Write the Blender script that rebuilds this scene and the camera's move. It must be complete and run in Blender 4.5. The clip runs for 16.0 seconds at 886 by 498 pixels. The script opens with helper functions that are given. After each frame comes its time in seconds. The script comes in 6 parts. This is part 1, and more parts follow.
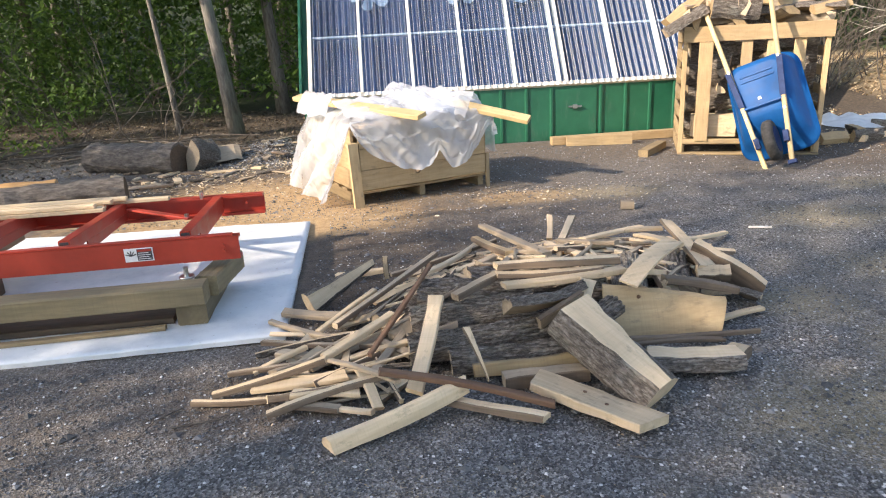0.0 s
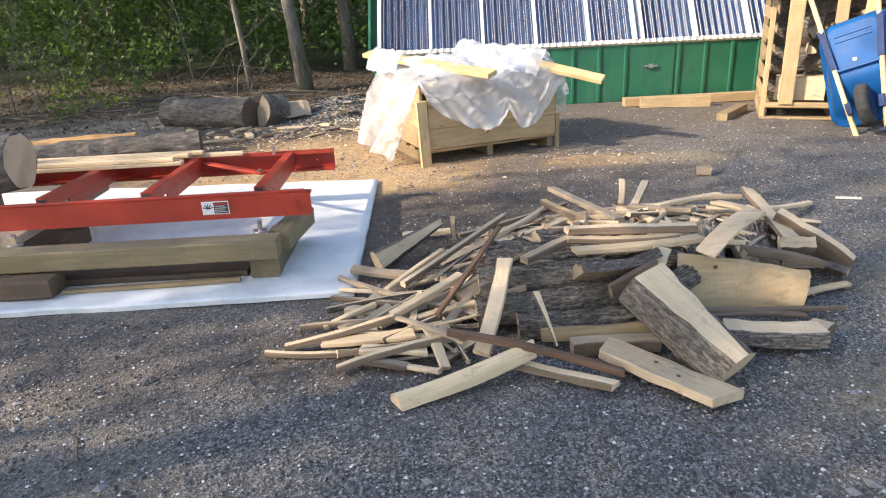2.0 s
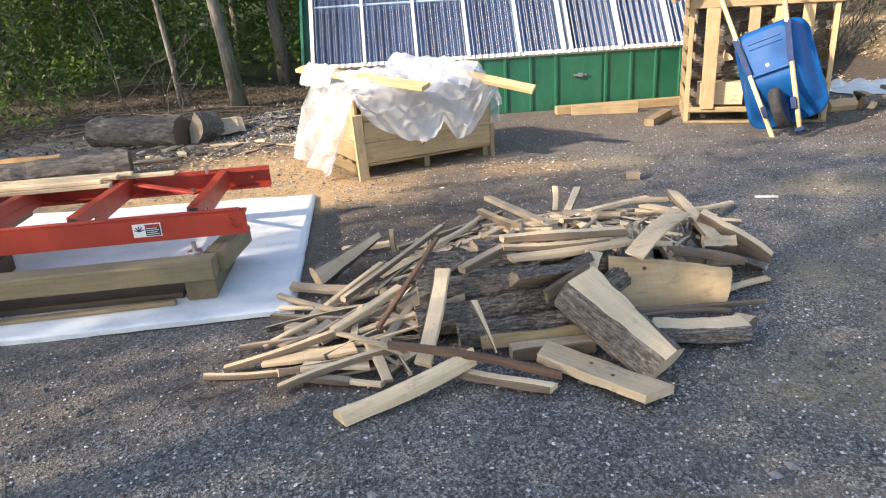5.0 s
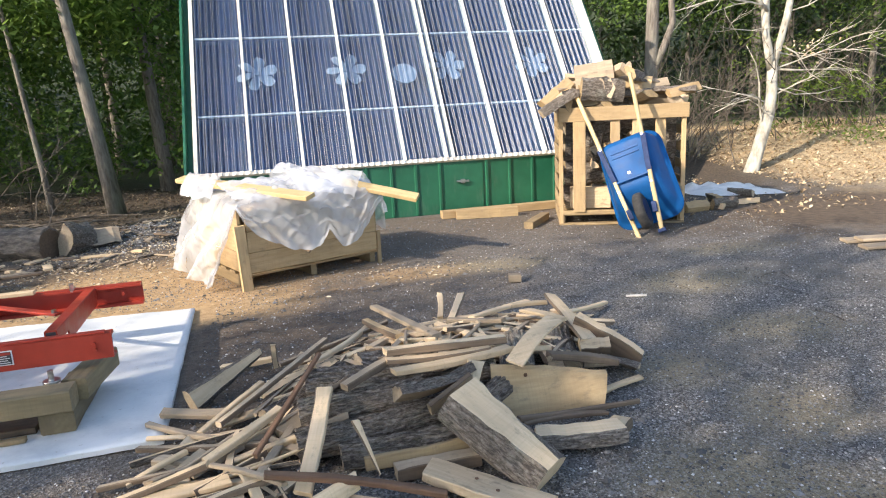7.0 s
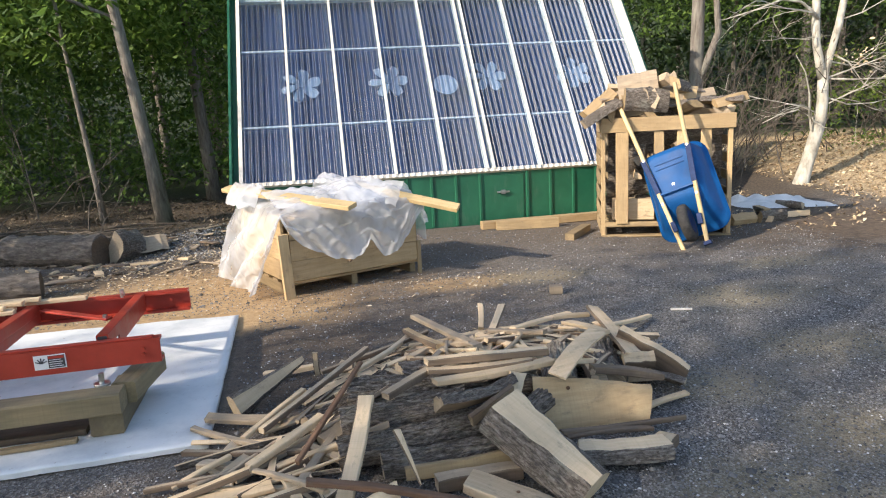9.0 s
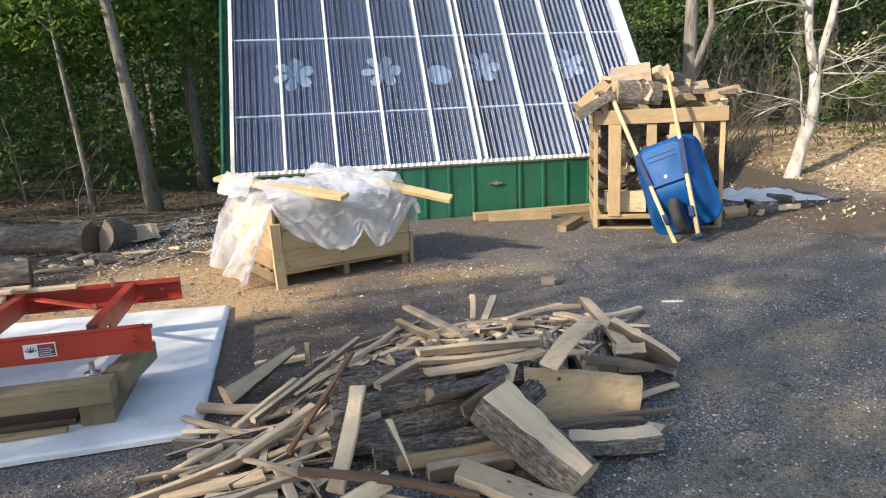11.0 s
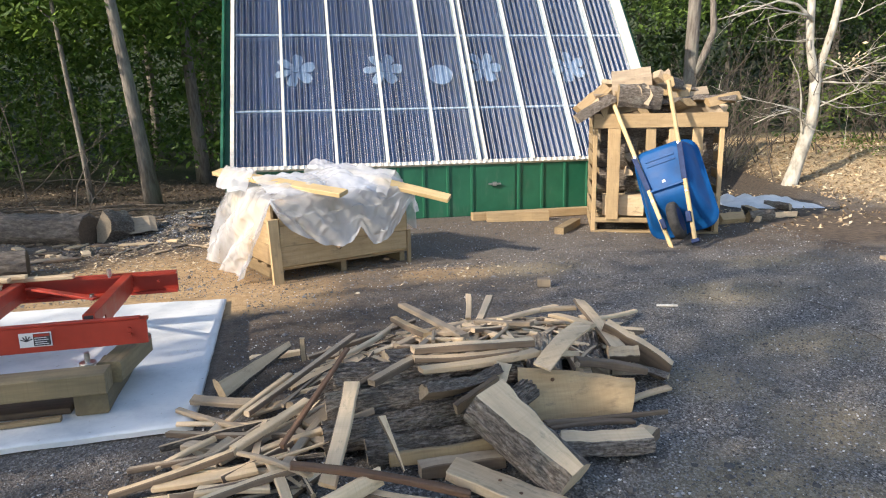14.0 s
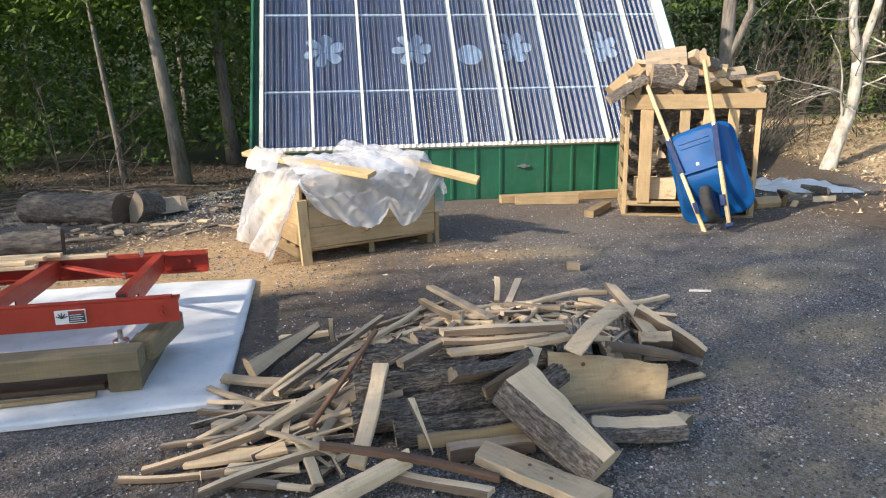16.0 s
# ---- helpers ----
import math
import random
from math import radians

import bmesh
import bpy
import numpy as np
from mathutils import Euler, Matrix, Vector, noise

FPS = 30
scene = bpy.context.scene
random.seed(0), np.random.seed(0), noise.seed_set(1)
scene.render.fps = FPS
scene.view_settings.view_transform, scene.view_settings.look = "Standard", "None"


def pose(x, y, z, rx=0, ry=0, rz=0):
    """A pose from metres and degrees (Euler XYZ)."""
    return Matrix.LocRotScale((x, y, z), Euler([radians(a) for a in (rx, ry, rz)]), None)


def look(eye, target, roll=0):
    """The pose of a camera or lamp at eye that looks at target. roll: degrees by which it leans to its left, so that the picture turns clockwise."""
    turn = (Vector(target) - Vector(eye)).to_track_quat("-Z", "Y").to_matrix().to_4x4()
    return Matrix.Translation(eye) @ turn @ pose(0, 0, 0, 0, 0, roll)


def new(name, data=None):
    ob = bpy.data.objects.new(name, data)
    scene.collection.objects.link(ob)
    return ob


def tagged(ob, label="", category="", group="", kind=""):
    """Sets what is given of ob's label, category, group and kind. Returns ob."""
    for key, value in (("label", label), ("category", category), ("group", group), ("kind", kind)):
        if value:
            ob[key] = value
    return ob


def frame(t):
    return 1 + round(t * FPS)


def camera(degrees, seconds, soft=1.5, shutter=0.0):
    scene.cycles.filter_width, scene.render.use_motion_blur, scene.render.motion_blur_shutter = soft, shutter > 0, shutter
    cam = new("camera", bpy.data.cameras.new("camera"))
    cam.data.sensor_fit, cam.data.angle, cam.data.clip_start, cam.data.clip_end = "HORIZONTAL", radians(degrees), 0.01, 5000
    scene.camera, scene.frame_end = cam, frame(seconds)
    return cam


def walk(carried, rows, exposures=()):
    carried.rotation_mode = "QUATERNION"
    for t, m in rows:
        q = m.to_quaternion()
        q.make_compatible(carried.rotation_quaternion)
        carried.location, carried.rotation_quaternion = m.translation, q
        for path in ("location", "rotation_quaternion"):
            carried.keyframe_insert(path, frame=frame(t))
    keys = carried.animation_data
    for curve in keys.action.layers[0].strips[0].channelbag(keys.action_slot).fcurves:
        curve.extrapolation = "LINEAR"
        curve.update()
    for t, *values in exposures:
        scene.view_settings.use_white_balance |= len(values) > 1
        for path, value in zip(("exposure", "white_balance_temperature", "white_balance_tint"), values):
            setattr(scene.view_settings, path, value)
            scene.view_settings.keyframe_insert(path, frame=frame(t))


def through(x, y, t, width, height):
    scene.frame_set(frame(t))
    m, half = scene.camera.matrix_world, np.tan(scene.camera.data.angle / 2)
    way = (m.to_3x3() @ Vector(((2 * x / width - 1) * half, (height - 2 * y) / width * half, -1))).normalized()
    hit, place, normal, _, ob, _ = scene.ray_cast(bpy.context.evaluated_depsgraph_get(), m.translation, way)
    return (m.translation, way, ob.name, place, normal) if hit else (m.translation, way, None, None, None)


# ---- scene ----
cam = camera(67.8, 16.0, soft=1.1)
PATH = [
    (0, (-0.859, 0.011, 1.27), (-0.735, 1.912, 0.66), -3.0),
    (0.5, (-0.87, 0.016, 1.271), (-0.826, 1.9, 0.6), -4.3),
    (1, (-0.881, 0.031, 1.269), (-0.891, 1.899, 0.556), -4.2),
    (1.5, (-0.9, 0.04, 1.268), (-0.943, 1.896, 0.524), -2.3),
    (2, (-0.899, 0.031, 1.272), (-0.963, 1.898, 0.557), -3.0),
    (2.5, (-0.889, 0.021, 1.28), (-0.946, 1.889, 0.568), -3.6),
    (3, (-0.881, 0.011, 1.285), (-0.908, 1.894, 0.612), -3.9),
    (5.3, (-0.865, 0.004, 1.29), (-0.716, 1.873, 0.593), -3.4),
    (5.5, (-0.859, 0.007, 1.299), (-0.675, 1.874, 0.604), -3.2),
    (6, (-0.84, 0.005, 1.317), (-0.568, 1.897, 0.727), -2.7),
    (6.5, (-0.818, 0.007, 1.337), (-0.452, 1.91, 0.844), -2.6),
    (7, (-0.803, 0.005, 1.349), (-0.361, 1.908, 0.921), -2.9),
    (7.5, (-0.811, 0.011, 1.35), (-0.356, 1.923, 0.983), -3.0),
    (8, (-0.823, 0.014, 1.348), (-0.441, 1.946, 0.996), -2.9),
    (8.5, (-0.816, 0.027, 1.342), (-0.473, 1.961, 0.966), -3.0),
    (9, (-0.82, 0.014, 1.345), (-0.488, 1.947, 0.955), -3.0),
    (11.5, (-0.822, 0.014, 1.343), (-0.465, 1.937, 0.923), -2.4),
    (12, (-0.82, 0.01, 1.34), (-0.468, 1.933, 0.92), -2.2),
    (12.5, (-0.822, 0.0, 1.346), (-0.469, 1.922, 0.922), -1.9),
    (13, (-0.825, -0.009, 1.348), (-0.466, 1.912, 0.925), -1.4),
    (13.5, (-0.826, -0.011, 1.348), (-0.465, 1.911, 0.927), -1.3),
    (14, (-0.823, 0.001, 1.343), (-0.462, 1.923, 0.924), -1.1),
    (14.5, (-0.827, 0.018, 1.339), (-0.472, 1.941, 0.918), -0.9),
    (15, (-0.828, 0.023, 1.342), (-0.493, 1.946, 0.907), -0.9),
    (15.5, (-0.836, 0.023, 1.335), (-0.535, 1.948, 0.885), -1.1),
    (16, (-0.834, 0.035, 1.333), (-0.554, 1.959, 0.864), -1.1),
]
walk(cam, [(t, look(eye, target, roll)) for t, eye, target, roll in PATH], [(0, 1.37, 6850, 14), (3.0, 1.47, 6850, 14), (6.0, 1.42, 6800, 13), (7.5, 1.17, 6650, 12), (9.0, 1.04, 6650, 12), (16.0, 1.03, 6650, 12)])

# ---- sky, sun ----
SUN_FROM = Vector((-0.79, -0.34, 0.50)).normalized()
world = bpy.data.worlds.new("sky")
scene.world = world
world.use_nodes = True
wn = world.node_tree.nodes
wl = world.node_tree.links
sky = wn.new("ShaderNodeTexSky")
sky.sky_type = 'NISHITA'
sky.sun_disc = False
sky.sun_elevation = math.asin(SUN_FROM.z)
sky.sun_rotation = math.atan2(SUN_FROM.x, SUN_FROM.y)
wl.new(sky.outputs[0], wn["Background"].inputs[0])
wn["Background"].inputs[1].default_value = 0.15
sun_data = bpy.data.lights.new("sun", 'SUN')
sun_data.energy = 3.3
sun_data.angle = radians(0.55)
sun_data.color = (1.0, 0.90, 0.76)
sun = new("sun", sun_data)
sun.matrix_world = look(SUN_FROM * 40, (0, 0, 0))


# ---- materials ----
class Mat:
    """A small builder for node materials."""

    def __init__(self, name, rough=0.7, metal=0.0):
        self.m = bpy.data.materials.new(name)
        self.m.use_nodes = True
        self.n, self.l = self.m.node_tree.nodes, self.m.node_tree.links
        self.b = self.n["Principled BSDF"]
        self.b.inputs["Roughness"].default_value = rough
        self.b.inputs["Metallic"].default_value = metal
        self.co = self.n.new("ShaderNodeTexCoord").outputs["Object"]

    def at(self, sx=1, sy=1, sz=1, shift=False, world=False):
        mp = self.n.new("ShaderNodeMapping")
        mp.inputs["Scale"].default_value = (sx, sy, sz)
        src = self.co
        if world:
            src = self.n.new("ShaderNodeNewGeometry").outputs["Position"]
        self.l.new(src, mp.inputs["Vector"])
        if shift:
            oi = self.n.new("ShaderNodeObjectInfo")
            mul = self.n.new("ShaderNodeMath")
            mul.operation = 'MULTIPLY'
            mul.inputs[1].default_value = 37.0
            self.l.new(oi.outputs["Random"], mul.inputs[0])
            self.l.new(mul.outputs[0], mp.inputs["Location"])
        return mp.outputs[0]

    def noise(self, co, scale=5, detail=4, rough=0.55):
        t = self.n.new("ShaderNodeTexNoise")
        t.inputs["Scale"].default_value, t.inputs["Detail"].default_value = scale, detail
        t.inputs["Roughness"].default_value = rough
        self.l.new(co, t.inputs["Vector"])
        return t.outputs["Fac"]

    def cells(self, co, scale=20, out="Distance"):
        t = self.n.new("ShaderNodeTexVoronoi")
        t.inputs["Scale"].default_value = scale
        self.l.new(co, t.inputs["Vector"])
        return t.outputs[out]

    def ramp(self, fac, *stops):
        r = self.n.new("ShaderNodeValToRGB")
        e = r.color_ramp.elements
        while len(e) < len(stops):
            e.new(0.5)
        for el, (p, c) in zip(e, stops):
            el.position = p
            el.color = (*c, 1) if isinstance(c, tuple) else (c, c, c, 1)
        self.l.new(fac, r.inputs[0])
        return r.outputs[0]

    def mix(self, fac, a, b, mode='MIX'):
        x = self.n.new("ShaderNodeMix")
        x.data_type, x.blend_type = 'RGBA', mode
        for val, i in ((fac, 0), (a, 6), (b, 7)):
            if isinstance(val, (int, float)):
                x.inputs[i].default_value = val if i == 0 else (val, val, val, 1)
            elif isinstance(val, tuple):
                x.inputs[i].default_value = (*val, 1)
            else:
                self.l.new(val, x.inputs[i])
        return x.outputs[2]

    def math(self, op, a, b=0.0):
        x = self.n.new("ShaderNodeMath")
        x.operation = op
        x.use_clamp = True
        for val, i in ((a, 0), (b, 1)):
            if isinstance(val, (int, float)):
                x.inputs[i].default_value = val
            else:
                self.l.new(val, x.inputs[i])
        return x.outputs[0]

    def random(self):
        return self.n.new("ShaderNodeObjectInfo").outputs["Random"]

    def island(self):
        return self.n.new("ShaderNodeNewGeometry").outputs["Random Per Island"]

    def color(self, c):
        if isinstance(c, tuple):
            self.b.inputs["Base Color"].default_value = (*c, 1)
        else:
            self.l.new(c, self.b.inputs["Base Color"])
        return self

    def rough(self, f):
        self.l.new(f, self.b.inputs["Roughness"])
        return self

    def bump(self, h, dist=0.01, strength=0.6):
        x = self.n.new("ShaderNodeBump")
        x.inputs["Distance"].default_value, x.inputs["Strength"].default_value = dist, strength
        self.l.new(h, x.inputs["Height"])
        self.l.new(x.outputs[0], self.b.inputs["Normal"])
        return self


def wood(name, light, dark, rough=0.75, grey=None):
    k = Mat(name, rough)
    grain = k.noise(k.at(3, 40, 40, shift=True), 1.2, 5, 0.6)
    c = k.ramp(grain, (0.3, dark), (0.7, light))
    blot = k.noise(k.at(4, 9, 9, shift=True), 1.0, 3)
    c = k.mix(k.ramp(blot, (0.45, 0.0), (0.75, 0.55)), c, grey or tuple(v * 0.62 for v in dark))
    kerf = k.noise(k.at(150, 6, 6, shift=True), 1.0, 3, 0.6)
    c = k.mix(k.ramp(kerf, (0.5, 0.0), (0.72, 0.22)), c, tuple(v * 0.7 for v in dark))
    grime = k.noise(k.at(11, 26, 26, shift=True), 1.0, 6, 0.72)
    c = k.mix(k.ramp(grime, (0.56, 0.0), (0.72, 0.55)), c, (0.16, 0.125, 0.09))
    tone = k.ramp(k.random(), (0.0, 0.70), (1.0, 1.14))
    k.color(k.mix(1.0, c, tone, 'MULTIPLY')).bump(k.mix(0.4, grain, kerf), 0.003, 0.6)
    return k.m


M_CUT = wood("sawn_oak", (0.79, 0.61, 0.395), (0.65, 0.48, 0.29), 0.8, (0.48, 0.36, 0.225))
M_OLD = wood("weathered_offcut", (0.50, 0.395, 0.27), (0.36, 0.275, 0.185), 0.85, (0.24, 0.19, 0.14))
M_PINE = wood("pale_pine", (0.58, 0.415, 0.225), (0.44, 0.30, 0.15), 0.75, (0.33, 0.225, 0.115))
M_YELLOW = wood("yellow_pine", (0.70, 0.53, 0.28), (0.58, 0.42, 0.20), 0.65, (0.46, 0.32, 0.14))
M_TREATED = wood("treated_timber", (0.27, 0.21, 0.115), (0.18, 0.138, 0.075), 0.8, (0.13, 0.10, 0.06))
M_PALLET = wood("pallet_wood", (0.44, 0.32, 0.17), (0.30, 0.21, 0.11), 0.8, (0.2, 0.15, 0.09))
M_ORANGE = wood("stripped_orange_bark", (0.62, 0.37, 0.15), (0.44, 0.24, 0.09), 0.9, (0.22, 0.12, 0.06))
M_DARK = wood("dark_timber", (0.13, 0.088, 0.055), (0.08, 0.054, 0.034), 0.85)
M_EDGE = wood("bark_edge", (0.26, 0.19, 0.13), (0.14, 0.10, 0.068), 0.95, (0.075, 0.056, 0.042))
M_RED_BARK = wood("reddish_bark_edge", (0.27, 0.15, 0.085), (0.15, 0.08, 0.045), 0.85)

k = Mat("bark", 0.95)
crack = k.ramp(k.noise(k.at(11, 70, 70, shift=True), 1.0, 4, 0.6), (0.36, 1.0), (0.46, 0.55), (0.5, 0.0), (0.54, 0.55), (0.64, 1.0))
plate = k.noise(k.at(38, 60, 60, shift=True), 1.0, 5, 0.7)
c = k.ramp(plate, (0.34, (0.13, 0.105, 0.082)), (0.52, (0.26, 0.217, 0.175)), (0.68, (0.40, 0.352, 0.295)))
c = k.mix(k.ramp(k.noise(k.at(5, 7, 7, shift=True), 1.0, 4, 0.6), (0.55, 0.0), (0.68, 0.5)), c, (0.30, 0.30, 0.25))
c = k.mix(k.ramp(crack, (0.0, 0.7), (0.7, 0.0)), c, (0.065, 0.05, 0.039))
k.color(k.mix(1.0, c, k.ramp(k.random(), (0, 0.75), (1, 1.15)), 'MULTIPLY')).bump(k.mix(0.35, crack, plate), 0.014, 1.0)
M_BARK = k.m

k = Mat("old_log_bark", 0.95)
furrow = k.noise(k.at(10, 30, 30, shift=True), 1.0, 6, 0.7)
k.color(k.ramp(furrow, (0.32, (0.045, 0.038, 0.032)), (0.52, (0.13, 0.112, 0.095)), (0.75, (0.26, 0.23, 0.195)))).bump(furrow, 0.02, 1.0)
M_LOG = k.m

k = Mat("trunk_bark", 0.95)
furrow = k.noise(k.at(30, 30, 5, shift=True), 1.0, 5, 0.65)
lich = k.noise(k.at(3, 3, 2, shift=True), 1.0, 3)
c = k.ramp(furrow, (0.3, (0.09, 0.076, 0.062)), (0.7, (0.29, 0.255, 0.215)))
c = k.mix(k.ramp(lich, (0.5, 0.0), (0.7, 0.5)), c, (0.26, 0.27, 0.22))
k.color(c).bump(furrow, 0.02, 0.9)
M_TRUNK = k.m

k = Mat("pale_smooth_bark", 0.8)
f = k.noise(k.at(12, 12, 5), 1.0, 5)
k.color(k.ramp(f, (0.32, (0.22, 0.20, 0.16)), (0.5, (0.42, 0.39, 0.32)), (0.66, (0.56, 0.53, 0.45)))).bump(f, 0.006, 0.6)
M_PALE = k.m

k = Mat("twig_bark", 0.9)
f = k.noise(k.at(20, 20, 20), 1.0, 3)
k.color(k.ramp(f, (0.3, (0.05, 0.04, 0.031)), (0.7, (0.15, 0.125, 0.10))))
M_TWIG = k.m

k = Mat("log_end_grain", 0.85)
ring = k.n.new("ShaderNodeTexWave")
ring.wave_type, ring.rings_direction = 'RINGS', 'X'
ring.inputs["Scale"].default_value, ring.inputs["Distortion"].default_value = 22, 5.0
k.l.new(k.co, ring.inputs["Vector"])
blot = k.noise(k.co, 6, 3)
c = k.mix(k.ramp(blot, (0.4, 0.0), (0.65, 0.7)), k.ramp(ring.outputs["Fac"], (0.0, (0.50, 0.39, 0.26)), (1.0, (0.58, 0.46, 0.32))), (0.36, 0.265, 0.175))
k.color(c).bump(ring.outputs["Fac"], 0.002, 0.4)
M_ENDGRAIN = k.m

# ground: crushed stone, soil, sawdust and leaf litter on one sheet
k = Mat("crushed_stone_ground", 0.9)
wp = k.at(1, 1, 1, world=True)
sep = k.n.new("ShaderNodeSeparateXYZ")
k.l.new(wp, sep.inputs[0])
grit = k.cells(wp, 125, "Color")
gritd = k.cells(wp, 125)
fine = k.noise(wp, 160, 3, 0.7)
med = k.noise(wp, 2.3, 5, 0.6)
bw = k.n.new("ShaderNodeRGBToBW")
k.l.new(grit, bw.inputs[0])
stone = k.ramp(bw.outputs[0], (0.15, (0.05, 0.048, 0.046)), (0.5, (0.165, 0.157, 0.15)), (0.74, (0.32, 0.305, 0.29)), (0.86, (0.52, 0.50, 0.47)))
stone = k.mix(k.ramp(fine, (0.35, 0.55), (0.65, 0.0)), stone, (0.05, 0.047, 0.044))
fleck = k.math("MULTIPLY", k.ramp(k.noise(wp, 130, 2, 0.5), (0.58, 0.0), (0.68, 0.8)), k.ramp(k.noise(wp, 1.9, 4, 0.6), (0.40, 0.1), (0.60, 1.0)))
stone = k.mix(fleck, stone, (0.40, 0.32, 0.20))
dusty = k.ramp(k.noise(wp, 1.1, 6, 0.65), (0.5, 0.0), (0.68, 0.75))
stone = k.mix(dusty, stone, k.ramp(fine, (0.3, (0.14, 0.12, 0.095)), (0.7, (0.27, 0.235, 0.185))))
soil = k.ramp(k.noise(wp, 14, 5, 0.65), (0.3, (0.062, 0.043, 0.029)), (0.6, (0.145, 0.104, 0.07)), (0.8, (0.23, 0.168, 0.115)))
litter = k.ramp(k.noise(wp, 30, 4, 0.7), (0.3, (0.032, 0.024, 0.018)), (0.55, (0.098, 0.073, 0.05)), (0.75, (0.20, 0.152, 0.105)))
dust = k.ramp(k.noise(wp, 20, 4, 0.6), (0.3, (0.36, 0.22, 0.10)), (0.7, (0.58, 0.40, 0.21)))


def patch(k, wp, x, y, rx, ry, ragged=0.8, soft=0.35):
    """A ragged patch round (x, y), 1 inside and 0 outside."""
    mp = k.n.new("ShaderNodeMapping")
    mp.inputs["Location"].default_value = (-x / rx, -y / ry, 0)
    mp.inputs["Scale"].default_value = (1 / rx, 1 / ry, 0)
    k.l.new(wp, mp.inputs["Vector"])
    ln = k.n.new("ShaderNodeVectorMath")
    ln.operation = 'LENGTH'
    k.l.new(mp.outputs[0], ln.inputs[0])
    nz = k.noise(wp, 2.6, 6, 0.7)
    add = k.n.new("ShaderNodeMath")
    add.operation = 'MULTIPLY_ADD'
    k.l.new(nz, add.inputs[0])
    add.inputs[1].default_value = ragged * 2
    k.l.new(ln.outputs["Value"], add.inputs[2])
    return soft_step(k, add.outputs[0], 1 + ragged - soft, 1 + ragged + soft)


def soft_step(k, v, lo, hi):
    """1 below lo, 0 above hi."""
    r = k.n.new("ShaderNodeMapRange")
    r.inputs["From Min"].default_value, r.inputs["From Max"].default_value = lo, hi
    r.inputs["To Min"].default_value, r.inputs["To Max"].default_value = 1, 0
    k.l.new(v, r.inputs["Value"])
    return r.outputs[0]


def fade(k, v, lo, hi, wp, amp):
    """0 below lo and 1 above hi along one axis, with a ragged edge."""
    nz = k.noise(wp, 1.7, 6, 0.7)
    add = k.n.new("ShaderNodeMath")
    add.operation = 'MULTIPLY_ADD'
    k.l.new(nz, add.inputs[0])
    add.inputs[1].default_value = amp
    k.l.new(v, add.inputs[2])
    r = k.n.new("ShaderNodeMapRange")
    r.inputs["From Min"].default_value, r.inputs["From Max"].default_value = lo + amp / 2, hi + amp / 2
    k.l.new(add.outputs[0], r.inputs["Value"])
    return r.outputs[0]


c = k.mix(patch(k, wp, -2.6, 5.9, 2.6, 1.5), stone, soil)
c = k.mix(k.math('MULTIPLY', patch(k, wp, -1.9, 5.5, 1.5, 0.95), 1.0), c, dust)
c = k.mix(k.math('MULTIPLY', patch(k, wp, 0.2, 5.15, 0.5, 0.2), 0.5), c, dust)
c = k.mix(k.math('MULTIPLY', patch(k, wp, -0.6, 4.6, 1.6, 0.8), 0.6), c, soil)
c = k.mix(k.math('MULTIPLY', patch(k, wp, -1.5, 5.0, 0.7, 0.4), 0.8), c, dust)
c = k.mix(k.math('MULTIPLY', patch(k, wp, -1.3, 2.3, 0.5, 0.35), 0.5), c, soil)
c = k.mix(k.math('MULTIPLY', patch(k, wp, -1.0, 3.7, 0.7, 1.1), 0.75), c, soil)
c = k.mix(k.math('MULTIPLY', patch(k, wp, -2.6, 2.3, 1.2, 0.5), 0.5), c, soil)
c = k.mix(k.math('MULTIPLY', patch(k, wp, 1.5, 7.2, 2.4, 0.8), 0.75), c, soil)
earth = k.ramp(k.noise(wp, 22, 5, 0.7), (0.3, (0.085, 0.066, 0.05)), (0.7, (0.215, 0.17, 0.125)))
c = k.mix(k.math('MULTIPLY', patch(k, wp, 0.8, 6.3, 3.2, 1.3), 0.6), c, earth)
c = k.mix(k.math('MULTIPLY', patch(k, wp, -1.55, 4.85, 0.75, 0.42), 0.8), c, dust)
c = k.mix(k.math('MULTIPLY', patch(k, wp, 0.15, 5.15, 0.4, 0.16), 0.6), c, dust)
c = k.mix(k.math('MULTIPLY', patch(k, wp, -2.2, 5.5, 0.8, 0.8), 0.8), c, dust)
c = k.mix(patch(k, wp, 5.6, 6.0, 2.4, 1.3), c, soil)
spill = k.ramp(k.noise(wp, 60, 3, 0.6), (0.4, (0.24, 0.19, 0.11)), (0.7, (0.46, 0.38, 0.23)))
for sx, sy, ra, rb_ in ((0.62, 1.85, 0.32, 0.22), (1.9, 3.1, 0.35, 0.2), (2.0, 4.1, 0.4, 0.22), (2.9, 4.9, 0.4, 0.16), (0.9, 5.2, 0.4, 0.15), (-0.3, 1.2, 0.4, 0.15), (0.95, 1.45, 0.3, 0.25), (1.25, 2.2, 0.22, 0.2), (1.0, 2.75, 0.2, 0.16)):
    c = k.mix(k.math('MULTIPLY', patch(k, wp, sx, sy, ra * 1.15, rb_ * 1.2, 0.9, 0.5), 0.55), c, spill)
east = k.math('MULTIPLY', fade(k, sep.outputs[0], 6.0, 6.7, wp, 1.2), fade(k, sep.outputs[1], 6.6, 7.6, wp, 1.4))
west = k.math('MULTIPLY', fade(k, sep.outputs[1], 7.6, 9.4, wp, 1.5), 1.0)
left = k.math('SUBTRACT', 1.0, fade(k, sep.outputs[0], -7.0, -5.2, wp, 1.6))
